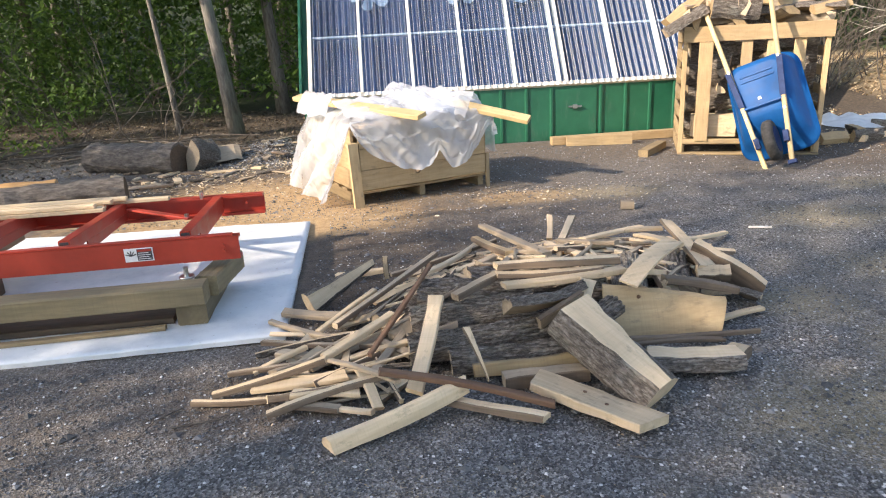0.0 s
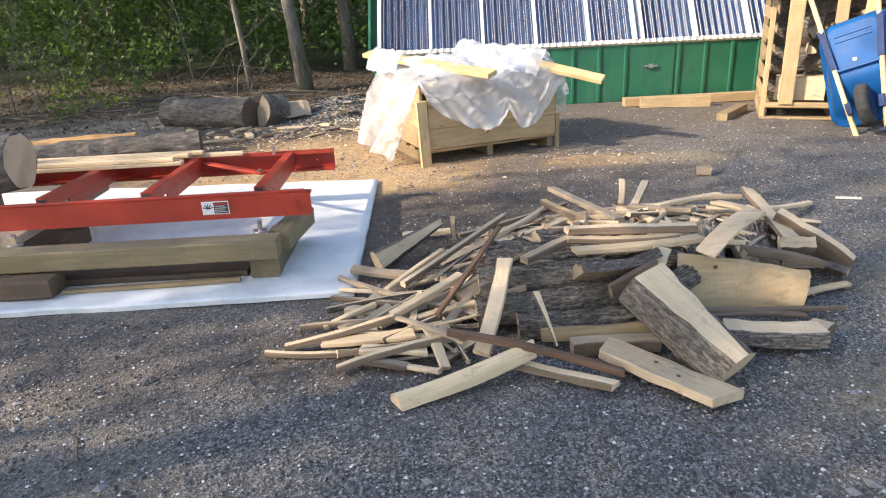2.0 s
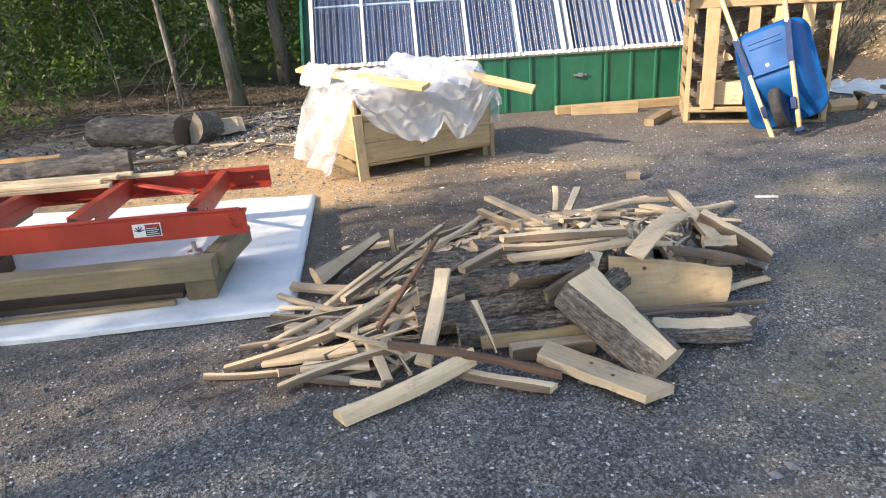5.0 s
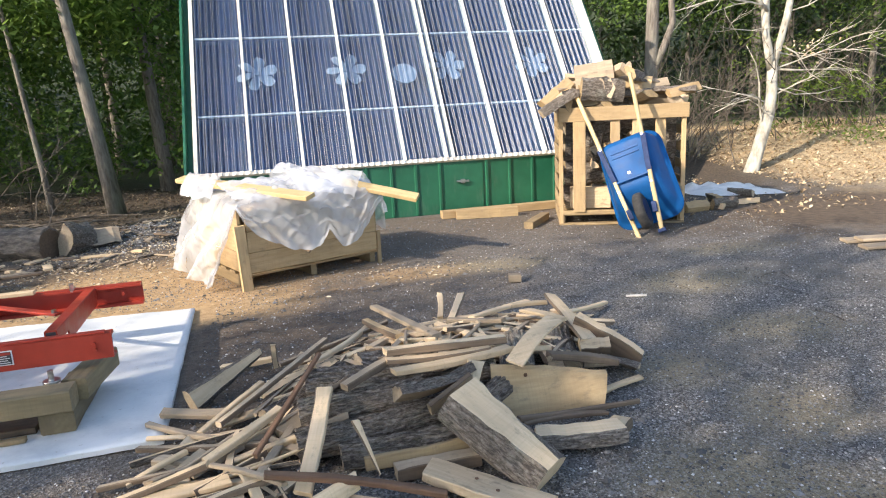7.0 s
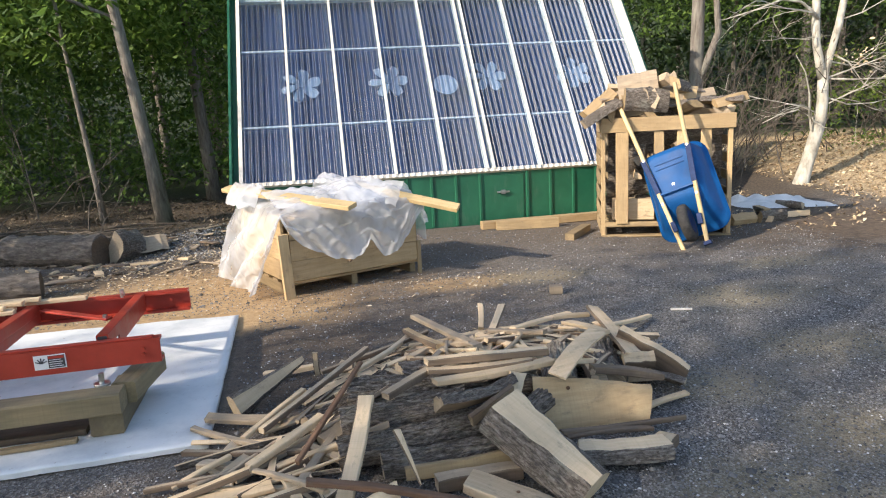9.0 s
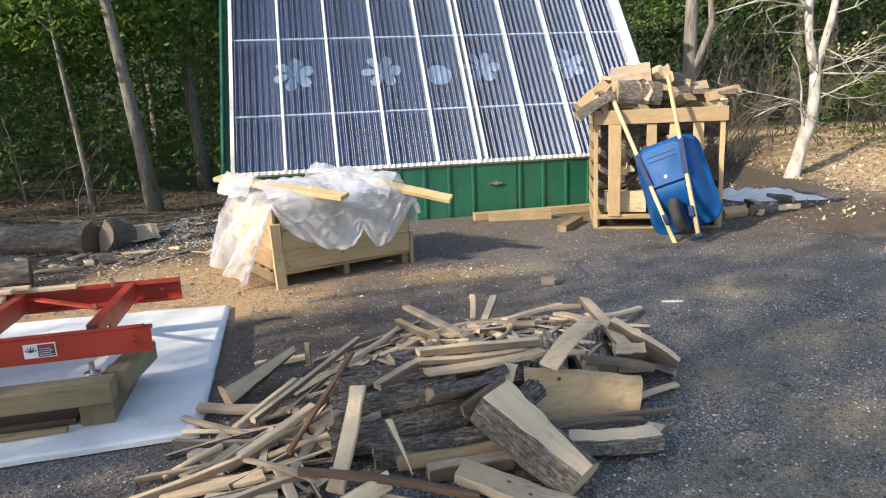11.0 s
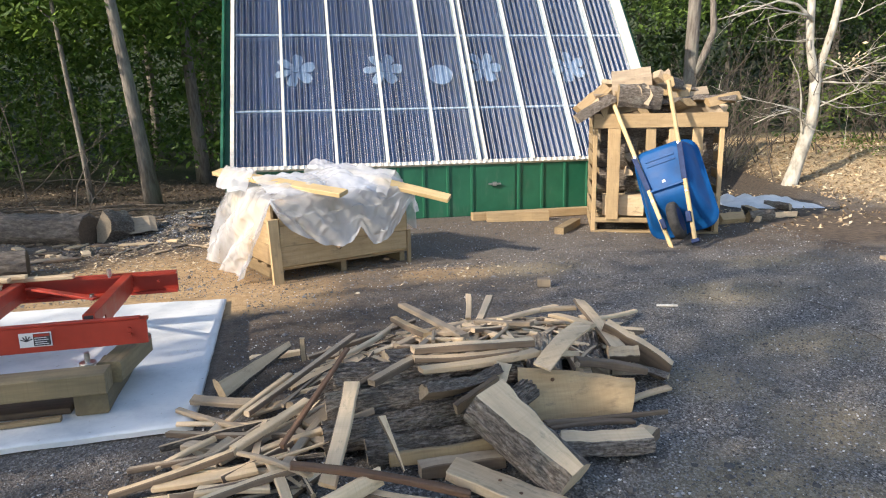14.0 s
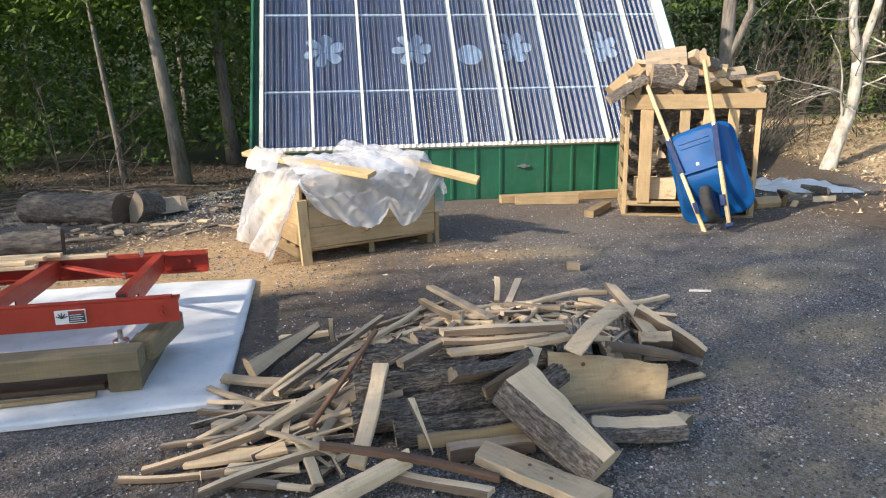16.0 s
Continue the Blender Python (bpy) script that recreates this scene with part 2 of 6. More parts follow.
# dry litter of the east bank, sunlight mixed into its pale colour
dry_lit = k.ramp(k.noise(wp, 34, 4, 0.7), (0.3, (0.20, 0.14, 0.08)), (0.55, (0.50, 0.38, 0.225)), (0.75, (0.68, 0.55, 0.36)))
c = k.mix(west, c, litter)
# darker litter patch that paints the shade left of the pale tree
c = k.mix(patch(k, wp, 4.9, 8.8, 1.5, 1.7), c, litter)
c = k.mix(east, c, dry_lit)
c = k.mix(left, c, litter)
moss = k.ramp(k.noise(wp, 9, 5, 0.65), (0.3, (0.014, 0.02, 0.008)), (0.7, (0.05, 0.068, 0.024)))
c = k.mix(fade(k, sep.outputs[1], 13.0, 16.0, wp, 2.0), c, moss)
k.color(c)
h = k.mix(0.6, gritd, fine)
k.bump(h, 0.014, 0.9)
M_GROUND = k.m

k = Mat("loose_gravel", 0.85)
r = k.island()
k.color(k.ramp(r, (0.0, (0.045, 0.043, 0.042)), (0.5, (0.135, 0.13, 0.126)), (0.9, (0.27, 0.262, 0.25)), (0.96, (0.60, 0.59, 0.57)))).bump(k.noise(k.co, 90, 3), 0.002, 0.5)
M_STONE = k.m
k = Mat("larger_gravel", 0.9)
f = k.noise(k.at(1, 1, 1, world=True), 60, 4)
k.color(k.mix(k.ramp(f, (0.4, 0.0), (0.7, 0.5)), k.ramp(k.island(), (0.0, (0.06, 0.058, 0.056)), (0.6, (0.15, 0.145, 0.14)), (1.0, (0.28, 0.27, 0.26))), (0.10, 0.09, 0.08))).bump(f, 0.004, 0.6)
M_STONE_L = k.m
# dead leaves of the east bank, lightened to look sunlit
k = Mat("dry_leaves", 0.9)
k.color(k.ramp(k.island(), (0.0, (0.15, 0.10, 0.058)), (0.5, (0.42, 0.30, 0.175)), (0.85, (0.60, 0.47, 0.29)), (1.0, (0.70, 0.60, 0.42))))
M_LITTER = k.m
# darker copy of the dead leaves, the wood's shade put into the colour
k = Mat("shaded_litter", 0.9)
k.color(k.ramp(k.island(), (0.0, (0.05, 0.036, 0.024)), (0.55, (0.14, 0.10, 0.066)), (0.88, (0.24, 0.18, 0.12)), (1.0, (0.40, 0.34, 0.25))))
M_LITTER_SHADE = k.m
k = Mat("wood_chips", 0.85)
k.color(k.ramp(k.island(), (0.0, (0.30, 0.21, 0.12)), (0.6, (0.56, 0.44, 0.28)), (1.0, (0.70, 0.60, 0.42))))
M_CHIPS = k.m


def leaf_mat(name, lo, hi, through):
    k = Mat(name, 0.55)
    col = k.ramp(k.island(), (0.0, lo), (1.0, hi))
    k.color(col)
    tr = k.n.new("ShaderNodeBsdfTranslucent")
    k.l.new(col, tr.inputs[0])
    mx = k.n.new("ShaderNodeMixShader")
    mx.inputs[0].default_value = through
    k.l.new(k.b.outputs[0], mx.inputs[1])
    k.l.new(tr.outputs[0], mx.inputs[2])
    k.l.new(mx.outputs[0], k.n["Material Output"].inputs[0])
    return k.m


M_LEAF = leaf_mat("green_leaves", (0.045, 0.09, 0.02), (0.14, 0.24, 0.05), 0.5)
# the same foliage darkened, woodland shade put into its colour
M_LEAF_SHADE = leaf_mat("shade_toned_leaves", (0.022, 0.044, 0.013), (0.068, 0.115, 0.03), 0.25)
# the same foliage lightened, sunlight put into its colour
M_LEAF_S = leaf_mat("sun_toned_leaves", (0.09, 0.16, 0.03), (0.24, 0.36, 0.08), 0.6)
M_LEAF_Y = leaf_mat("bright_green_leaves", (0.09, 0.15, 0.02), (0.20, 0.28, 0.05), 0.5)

k = Mat("red_paint", 0.42)
f = k.noise(k.at(3, 3, 3), 4, 5, 0.65)
c = k.ramp(f, (0.3, (0.33, 0.034, 0.018)), (0.7, (0.43, 0.046, 0.024)))
sc = k.ramp(k.noise(k.at(2, 18, 18), 3, 6, 0.7), (0.66, 0.0), (0.76, 0.6))
k.color(k.mix(sc, c, (0.20, 0.07, 0.045))).rough(k.ramp(f, (0.3, 0.33), (0.7, 0.55)))
M_RED = k.m

k = Mat("white_foam_sheet", 0.6)
f = k.noise(k.at(1.3, 1.3, 1), 1.5, 6, 0.7)
c = k.ramp(f, (0.33, (0.52, 0.545, 0.55)), (0.5, (0.68, 0.695, 0.685)), (0.62, (0.74, 0.745, 0.73)), (0.8, (0.56, 0.52, 0.46)))
spots = k.ramp(k.noise(k.at(1, 1, 1), 34, 3, 0.6), (0.66, 0.0), (0.74, 0.7))
k.color(k.mix(spots, c, (0.30, 0.25, 0.19))).bump(f, 0.01, 0.4)
M_SHEET = k.m

k = Mat("blue_plastic", 0.33)
f = k.noise(k.co, 5, 5, 0.6)
c = k.ramp(f, (0.3, (0.002, 0.052, 0.18)), (0.7, (0.004, 0.085, 0.27)))
k.color(k.mix(k.ramp(k.noise(k.co, 17, 5, 0.7), (0.62, 0.0), (0.82, 0.2)), c, (0.08, 0.14, 0.24))).rough(k.ramp(f, (0.3, 0.42), (0.7, 0.58))).bump(k.noise(k.co, 7, 3), 0.012, 0.35)
k.b.inputs["Specular IOR Level"].default_value = 0.2
M_BLUE = k.m
k = Mat("dark_blue_steel", 0.6)
k.b.inputs["Specular IOR Level"].default_value = 0.2
k.color(k.ramp(k.noise(k.co, 20, 4), (0.3, (0.006, 0.02, 0.075)), (0.7, (0.018, 0.04, 0.12))))
M_STEEL_BLUE = k.m
k = Mat("black_rubber", 0.8)
k.color(k.ramp(k.noise(k.co, 30, 4), (0.3, (0.018, 0.018, 0.018)), (0.7, (0.06, 0.055, 0.05)))).bump(k.noise(k.co, 60, 2), 0.003, 0.5)
M_RUBBER = k.m
k = Mat("zinc_bolt", 0.35, 1.0)
k.color(k.ramp(k.noise(k.co, 40, 3), (0.3, (0.35, 0.35, 0.35)), (0.7, (0.62, 0.62, 0.6))))
M_ZINC = k.m

k = Mat("green_metal_siding", 0.42)
f = k.noise(k.at(2, 2, 2), 2, 5, 0.65)
c = k.ramp(f, (0.3, (0.009, 0.085, 0.045)), (0.7, (0.016, 0.125, 0.066)))
k.color(k.mix(k.ramp(k.noise(k.at(6, 6, 1.5), 2, 6, 0.7), (0.55, 0.0), (0.8, 0.3)), c, (0.16, 0.19, 0.15))).rough(k.ramp(f, (0.3, 0.35), (0.7, 0.55)))
M_GREEN = k.m
k = Mat("whitewashed_frame_wood", 0.6)
f = k.noise(k.at(14, 14, 14), 1.5, 5)
k.color(k.ramp(f, (0.3, (0.62, 0.55, 0.45)), (0.7, (0.80, 0.75, 0.66))))
M_FRAME = k.m
k = Mat("dark_absorber", 0.75)
f = k.noise(k.at(3, 3, 3), 2, 5)
k.color(k.ramp(f, (0.3, (0.006, 0.018, 0.066)), (0.7, (0.012, 0.034, 0.11))))
M_ABSORB = k.m
k = Mat("fan_plastic", 0.5)
k.color(k.ramp(k.noise(k.co, 8, 3), (0.3, (0.26, 0.31, 0.40)), (0.7, (0.40, 0.45, 0.54))))
M_FAN = k.m

k = Mat("clear_corrugated_sheet", 0.1)
tr = k.n.new("ShaderNodeBsdfTransparent")
tr.inputs[0].default_value = (0.70, 0.82, 0.92, 1)
gl = k.n.new("ShaderNodeBsdfGlossy")
gl.inputs["Roughness"].default_value = 0.07
gl.inputs["Color"].default_value = (0.62, 0.84, 1, 1)
lw = k.n.new("ShaderNodeLayerWeight")
lw.inputs["Blend"].default_value = 0.30
mx = k.n.new("ShaderNodeMixShader")
k.l.new(k.math('ADD', lw.outputs["Fresnel"], 0.03), mx.inputs[0])
k.l.new(tr.outputs[0], mx.inputs[1])
k.l.new(gl.outputs[0], mx.inputs[2])
haze = k.n.new("ShaderNodeBsdfAnisotropic")
haze.inputs[0].default_value = (1, 1, 1, 1)
haze.inputs["Roughness"].default_value = 0.235
haze.inputs["Anisotropy"].default_value = -0.5
rib_way = k.n.new("ShaderNodeCombineXYZ")
for i, q in enumerate((0, 0.599, 0.801)):
    rib_way.inputs[i].default_value = q
k.l.new(rib_way.outputs[0], haze.inputs["Tangent"])
mh = k.n.new("ShaderNodeMixShader")
mh.inputs[0].default_value = 0.13
k.l.new(mx.outputs[0], mh.inputs[1])
k.l.new(haze.outputs[0], mh.inputs[2])
k.l.new(mh.outputs[0], k.n["Material Output"].inputs[0])
M_CLEAR = k.m

k = Mat("plastic_film", 0.09)
tr = k.n.new("ShaderNodeBsdfTransparent")
tr.inputs[0].default_value = (0.92, 0.93, 0.95, 1)
df = k.n.new("ShaderNodeBsdfTranslucent")
df.inputs[0].default_value = (0.90, 0.92, 0.95, 1)
k.color((0.92, 0.93, 0.95))
m1, m2 = k.n.new("ShaderNodeMixShader"), k.n.new("ShaderNodeMixShader")
m1.inputs[0].default_value = 0.35
k.l.new(k.b.outputs[0], m1.inputs[1])
k.l.new(df.outputs[0], m1.inputs[2])
cloud = k.noise(k.at(2, 2, 1), 1.3, 4, 0.5)
k.l.new(k.ramp(cloud, (0.35, 0.28), (0.65, 0.60)), m2.inputs[0])
k.l.new(tr.outputs[0], m2.inputs[1])
k.l.new(m1.outputs[0], m2.inputs[2])
k.l.new(m2.outputs[0], k.n["Material Output"].inputs[0])
rid = k.math("ABSOLUTE", k.math("SUBTRACT", k.noise(k.at(4, 4, 4), 1.5, 3, 0.5), 0.5))
k.bump(rid, 0.03, 0.5)
M_FILM = k.m

k = Mat("label_white", 0.4)
k.color(k.ramp(k.noise(k.co, 30, 3), (0.3, (0.7, 0.7, 0.7)), (0.7, (0.8, 0.8, 0.8))))
M_WHITE = k.m
k = Mat("label_black", 0.4)
k.color(k.ramp(k.noise(k.co, 30, 3), (0.3, (0.03, 0.03, 0.035)), (0.7, (0.06, 0.06, 0.065))))
M_BLACK = k.m


# ---- building helpers ----
def mesh_of(verts, faces, mats, idx=None, smooth=False):
    me = bpy.data.meshes.new("m")
    me.from_pydata([tuple(v) for v in verts], [], [tuple(f) for f in faces])
    for m in (mats if isinstance(mats, (list, tuple)) else [mats]):
        me.materials.append(m)
    if idx is not None:
        me.polygons.foreach_set("material_index", idx)
    if smooth:
        me.polygons.foreach_set("use_smooth", [True] * len(me.polygons))
    me.update()
    return me


def obj(name, me, parent=None, m=None, label="", category="", group="", kind=""):
    ob = new(name, me)
    if parent is not None:
        ob.parent = parent
    if m is not None:
        ob.matrix_basis = m
    return tagged(ob, label, category, group, kind)


def thing(name, m, label, category, group=""):
    ob = new(name)
    ob.empty_display_size = 0.1
    ob.matrix_basis = m
    return tagged(ob, label, category, group)


def loft(profile, stations, caps=True):
    """Rings of a 2D profile (y, z) at stations (x, sy, sz, dy, dz, twist). Returns verts, faces and for each face the profile side (-1 for caps)."""
    n = len(profile)
    verts, faces, side = [], [], []
    for x, sy, sz, dy, dz, tw in stations:
        ct, st = math.cos(tw), math.sin(tw)
        for py, pz in profile:
            a, b = py * sy, pz * sz
            verts.append((x, a * ct - b * st + dy, a * st + b * ct + dz))
    for i in range(len(stations) - 1):
        for j in range(n):
            q = (j + 1) % n
            faces.append((i * n + j, i * n + q, (i + 1) * n + q, (i + 1) * n + j))
            side.append(j)
    if caps:
        faces.append(tuple(range(n - 1, -1, -1)))
        faces.append(tuple((len(stations) - 1) * n + j for j in range(n)))
        side += [-1, -1]
    return verts, faces, side


def chamfered(w, t, c):
    a, b = w / 2, t / 2
    return [(-a + c, -b), (a - c, -b), (a, -b + c), (a, b - c), (a - c, b), (-a + c, b), (-a, b - c), (-a, -b + c)]


def bar_mesh(length, w, t, mat, c=0.003, bow=0.0, seed=None, segs=1):
    """A straight or slightly bowed bar from x=0 to x=length."""
    rnd = random.Random(seed)
    st = []
    for i in range(segs + 1):
        u = i / segs
        st.append((length * u, 1 + (rnd.uniform(-.03, .03) if seed is not None else 0), 1 + (rnd.uniform(-.03, .03) if seed is not None else 0),
                   bow * math.sin(math.pi * u), 0, 0))
    v, f, s = loft(chamfered(w, t, min(c, w * .2, t * .2)), st)
    return mesh_of(v, f, mat)


def along(a, b, roll=0.0):
    """A pose at a whose x axis runs to b, z as far up as it can be, turned by roll degrees about x."""
    a, b = Vector(a), Vector(b)
    x = (b - a).normalized()
    up = Vector((0, 0, 1)) if abs(x.z) < 0.95 else Vector((0, 1, 0))
    y = up.cross(x).normalized()
    z = x.cross(y)
    m = Matrix((x, y, z)).transposed().to_4x4()
    return Matrix.Translation(a) @ m @ pose(0, 0, 0, roll, 0, 0)


def bar(name, a, b, w, t, mat, parent=None, roll=0.0, c=0.003, seed=None, label="", category="", group="", segs=1, bow=0.0):
    me = bar_mesh((Vector(b) - Vector(a)).length, w, t, mat, c, bow, seed, segs)
    return obj(name, me, parent, along(a, b, roll), label, category, group)


def tube(points, radii, n=8, rough=0.0, seed=0):
    """A bent tapering tube through points. Returns verts and faces."""
    rnd = random.Random(seed)
    pts = [Vector(p) for p in points]
    verts, faces = [], []
    for i, p in enumerate(pts):
        d = (pts[min(i + 1, len(pts) - 1)] - pts[max(i - 1, 0)]).normalized()
        a = d.orthogonal().normalized() if abs(d.z) < 0.9 else (Vector((1, 0, 0)) - d * d.x).normalized()
        b = d.cross(a)
        for j in range(n):
            an = 2 * math.pi * j / n
            r = radii[i] * (1 + rnd.uniform(-rough, rough))
            verts.append(p + (a * math.cos(an) + b * math.sin(an)) * r)
    for i in range(len(pts) - 1):
        for j in range(n):
            q = (j + 1) % n
            faces.append((i * n + j, i * n + q, (i + 1) * n + q, (i + 1) * n + j))
    faces.append(tuple(range(n - 1, -1, -1)))
    faces.append(tuple((len(pts) - 1) * n + j for j in range(n)))
    return verts, faces


def joined(pieces):
    verts, faces = [], []
    for v, f in pieces:
        o = len(verts)
        verts += list(v)
        faces += [tuple(i + o for i in q) for q in f]
    return verts, faces


def scatter_quads(centres, size, rng, tilt=0.5, lift=0.0):
    """Many small bent leaves, as numpy arrays of verts and quads."""
    n = len(centres)
    a = rng.uniform(0, 2 * np.pi, n)
    nx, ny = rng.normal(0, tilt, n), rng.normal(0, tilt, n)
    u = np.stack([np.cos(a), np.sin(a), -(nx * np.cos(a) + ny * np.sin(a))], 1)
    w = np.stack([-np.sin(a), np.cos(a), -(-nx * np.sin(a) + ny * np.cos(a))], 1)
    u /= np.linalg.norm(u, axis=1)[:, None]
    w /= np.linalg.norm(w, axis=1)[:, None]
    s = rng.uniform(size[0], size[1], n)[:, None]
    asp = rng.uniform(0.3, 0.65, n)[:, None]
    c = np.asarray(centres)
    bend = np.zeros((n, 3))
    bend[:, 2] = rng.uniform(-0.2, 0.3, n) * s[:, 0]
    v = np.stack([c - u * s, c + w * s * asp + bend, c + u * s, c - w * s * asp + bend], 1).reshape(-1, 3)
    v[:, 2] += lift
    f = np.arange(4 * n).reshape(-1, 4)
    return v, f


def quick_mesh(v, f, mat):
    me = bpy.data.meshes.new("m")
    me.from_pydata(v.tolist(), [], f.tolist())
    me.materials.append(mat)
    me.update()
    return me


# ---- ground ----
def ground_height(x, y):
    """Gentle rise into the woods and a gravel heap beside the kiln."""
    east = max(0.0, min(1.0, (x - 4.2) / 4.0)) * max(0.0, min(1.0, (y - 6.5) / 3.5))
    z = 0.55 * east * east * (3 - 2 * east)
    z += 0.16 * math.exp(-((x + 2.35) / 0.55) ** 2 - ((y - 8.35) / 0.7) ** 2)
    z += 0.05 * math.exp(-((x + 1.9) / 1.0) ** 2 - ((y - 6.9) / 0.5) ** 2)
    z += 0.035 * math.exp(-((x - 0.2) / 0.6) ** 2 - ((y - 5.2) / 0.2) ** 2)
    away = math.hypot(x, y - 6) - 26
    if y > 4 and away > 0:
        z += min(14.0, 0.55 * away)
    flat = 1.0 if (abs(x - 0.9) < 3.2 and 7.5 < y < 10.5) else 0.0
    far = max(0.0, min(1.0, (y - 9) / 8))
    return z + (1 - flat) * (0.012 * noise.noise((x * 1.3, y * 1.3, 0)) + 0.15 * far * noise.noise((x * 0.3, y * 0.3, 3)))


def ticks(lo, hi, step, reach):
    t = list(np.arange(lo, hi + 1e-6, step))
    d, a, b = step, lo, hi
    while b < reach:
        d *= 1.35
        a, b = a - d, b + d
        t = [a] + t + [b]
    return t


gx, gy = ticks(-7, 9.5, 0.1, 700), ticks(-1.5, 13, 0.1, 700)
gv = [(x, y, ground_height(x, y) + 0.004 * noise.noise((x * 9, y * 9, 1))) for y in gy for x in gx]
w_ = len(gx)
gf = [(j * w_ + i, j * w_ + i + 1, (j + 1) * w_ + i + 1, (j + 1) * w_ + i) for j in range(len(gy) - 1) for i in range(w_ - 1)]
obj("ground", mesh_of(gv, gf, M_GROUND, smooth=True), label="crushed grey stone yard with brown soil and sawdust", category="ground", kind="structure")


# ---- kiln with sloped glazing ----
KY, KZ = 8.0, 0.69
UP = Vector((0, 0.599, 0.801))
OUT = Vector((0, -0.801, 0.599))
SLOPE = 3.18
STUDS = [-1.80 + 0.6105 * i for i in range(10)]
X0, X1 = -1.80, 3.70


def on_slope(x, u, n):
    return Vector((x, KY, KZ)) + UP * u + OUT * n


kiln = thing("solar_kiln", pose(0, KY, 0), "green metal solar kiln with a sloped clear corrugated front", "kiln")
SLOPE_M = Matrix((Vector((1, 0, 0)), UP, OUT)).transposed().to_4x4()
TO_SLOPE = Matrix.Translation((0, 0, KZ)) @ SLOPE_M
LOCAL = Matrix.Translation((0, -KY, 0))

# base wall of ribbed siding
obj("base_wall", bar_mesh(X1 - X0 + 0.06, 0.10, KZ - 0.02, M_GREEN, 0.004), kiln, pose(X0 - 0.03, 0.06, (KZ - 0.02) / 2), "dark green ribbed metal siding")
rib_v, rib_f, _ = loft([(-0.022, 0), (0.022, 0), (0.012, 0.022), (-0.012, 0.022)], [(0.02, 1, 1, 0, 0, 0), (KZ - 0.05, 1, 1, 0, 0, 0)])
rib_me = mesh_of(rib_v, rib_f, M_GREEN)
x = X0 + 0.12
while x < X1:
    if abs(x - 1.37) > 0.1:
        obj("rib", rib_me, kiln, Matrix.Translation((x, 0.012, 0)) @ Matrix(((0, -1, 0, 0), (0, 0, -1, 0), (1, 0, 0, 0), (0, 0, 0, 1))))
    x += 0.305
obj("hatch", bar_mesh(0.50, 0.016, 0.56, M_GREEN, 0.004), kiln, pose(1.12, 0.006, 0.33), "flat green hatch door")
latch = obj("latch", bar_mesh(0.16, 0.02, 0.022, M_ZINC), kiln, pose(1.27, -0.022, 0.40), "zinc metal latch")
obj("latch_keeper", bar_mesh(0.05, 0.03, 0.05, M_ZINC), latch, pose(0.055, 0, 0))
# sides, back and roof
gable = [(0.11, 0), (0.11, KZ - 0.02), (UP.y * SLOPE, KZ + UP.z * SLOPE - 0.16), (2.15, KZ + UP.z * SLOPE - 0.2), (2.15, 0)]
for nm, xa in (("side_wall", X0 - 0.10), ("side_wall", X1 + 0.02)):
    n_ = len(gable)
    v = [(xa, a, b) for a, b in gable] + [(xa + 0.08, a, b) for a, b in gable]
    f = [tuple(range(n_)), tuple(range(2 * n_ - 1, n_ - 1, -1))] + [(i, (i + 1) % n_ + 0, (i + 1) % n_ + n_, i + n_) for i in range(n_)]
    obj(nm, mesh_of(v, f, M_GREEN), kiln)
obj("back_wall", bar_mesh(X1 - X0 + 0.04, 0.06, 3.0, M_GREEN), kiln, pose(X0 - 0.02, 2.12, 1.5))
obj("roof_cap", bar_mesh(X1 - X0 + 0.24, 0.42, 0.05, M_GREEN), kiln, pose(X0 - 0.12, 1.98, KZ + UP.z * SLOPE - 0.02))
for xa in (X0 - 0.115, ):
    obj("corner_trim", bar_mesh(SLOPE, 0.03, 0.13, M_GREEN), kiln, TO_SLOPE @ pose(xa + 0.01, 0.0, -0.03) @ pose(0, 0, 0, 0, 0, 90), "light green corner trim")
# absorber behind the glazing
obj("absorber", bar_mesh(X1 - X0, SLOPE - 0.05, 0.02, M_ABSORB), kiln, TO_SLOPE @ pose(X0, SLOPE / 2, -0.20), "dark blue absorber cloth behind the glazing")
# frame behind the glazing
for i, x in enumerate(STUDS):
    if i == 0:
        continue
    if i == 9:
        continue
    obj("stud", bar_mesh(SLOPE, 0.036, 0.05, M_FRAME, 0.002), kiln, TO_SLOPE @ pose(x, 0, -0.042) @ pose(0, 0, 0, 0, 0, 90))
    obj("seam_strip", bar_mesh(SLOPE, 0.03, 0.012, M_FRAME, 0.002), kiln, TO_SLOPE @ pose(x, 0, 0.023) @ pose(0, 0, 0, 0, 0, 90))
    if i == 5:
        obj("stud", bar_mesh(SLOPE, 0.036, 0.05, M_FRAME, 0.002), kiln, TO_SLOPE @ pose(x - 0.085, 0, -0.042) @ pose(0, 0, 0, 0, 0, 90))
        obj("seam_strip", bar_mesh(SLOPE, 0.03, 0.012, M_FRAME, 0.002), kiln, TO_SLOPE @ pose(x - 0.085, 0, 0.023) @ pose(0, 0, 0, 0, 0, 90))
obj("edge_board", bar_mesh(SLOPE, 0.15, 0.05, M_FRAME, 0.002), kiln, TO_SLOPE @ pose(X1 - 0.08, 0, 0.0) @ pose(0, 0, 0, 0, 0, 90), "cream edge board")
obj("edge_board", bar_mesh(SLOPE, 0.045, 0.05, M_FRAME, 0.002), kiln, TO_SLOPE @ pose(X0 + 0.01, 0, 0.0) @ pose(0, 0, 0, 0, 0, 90), "cream edge board")
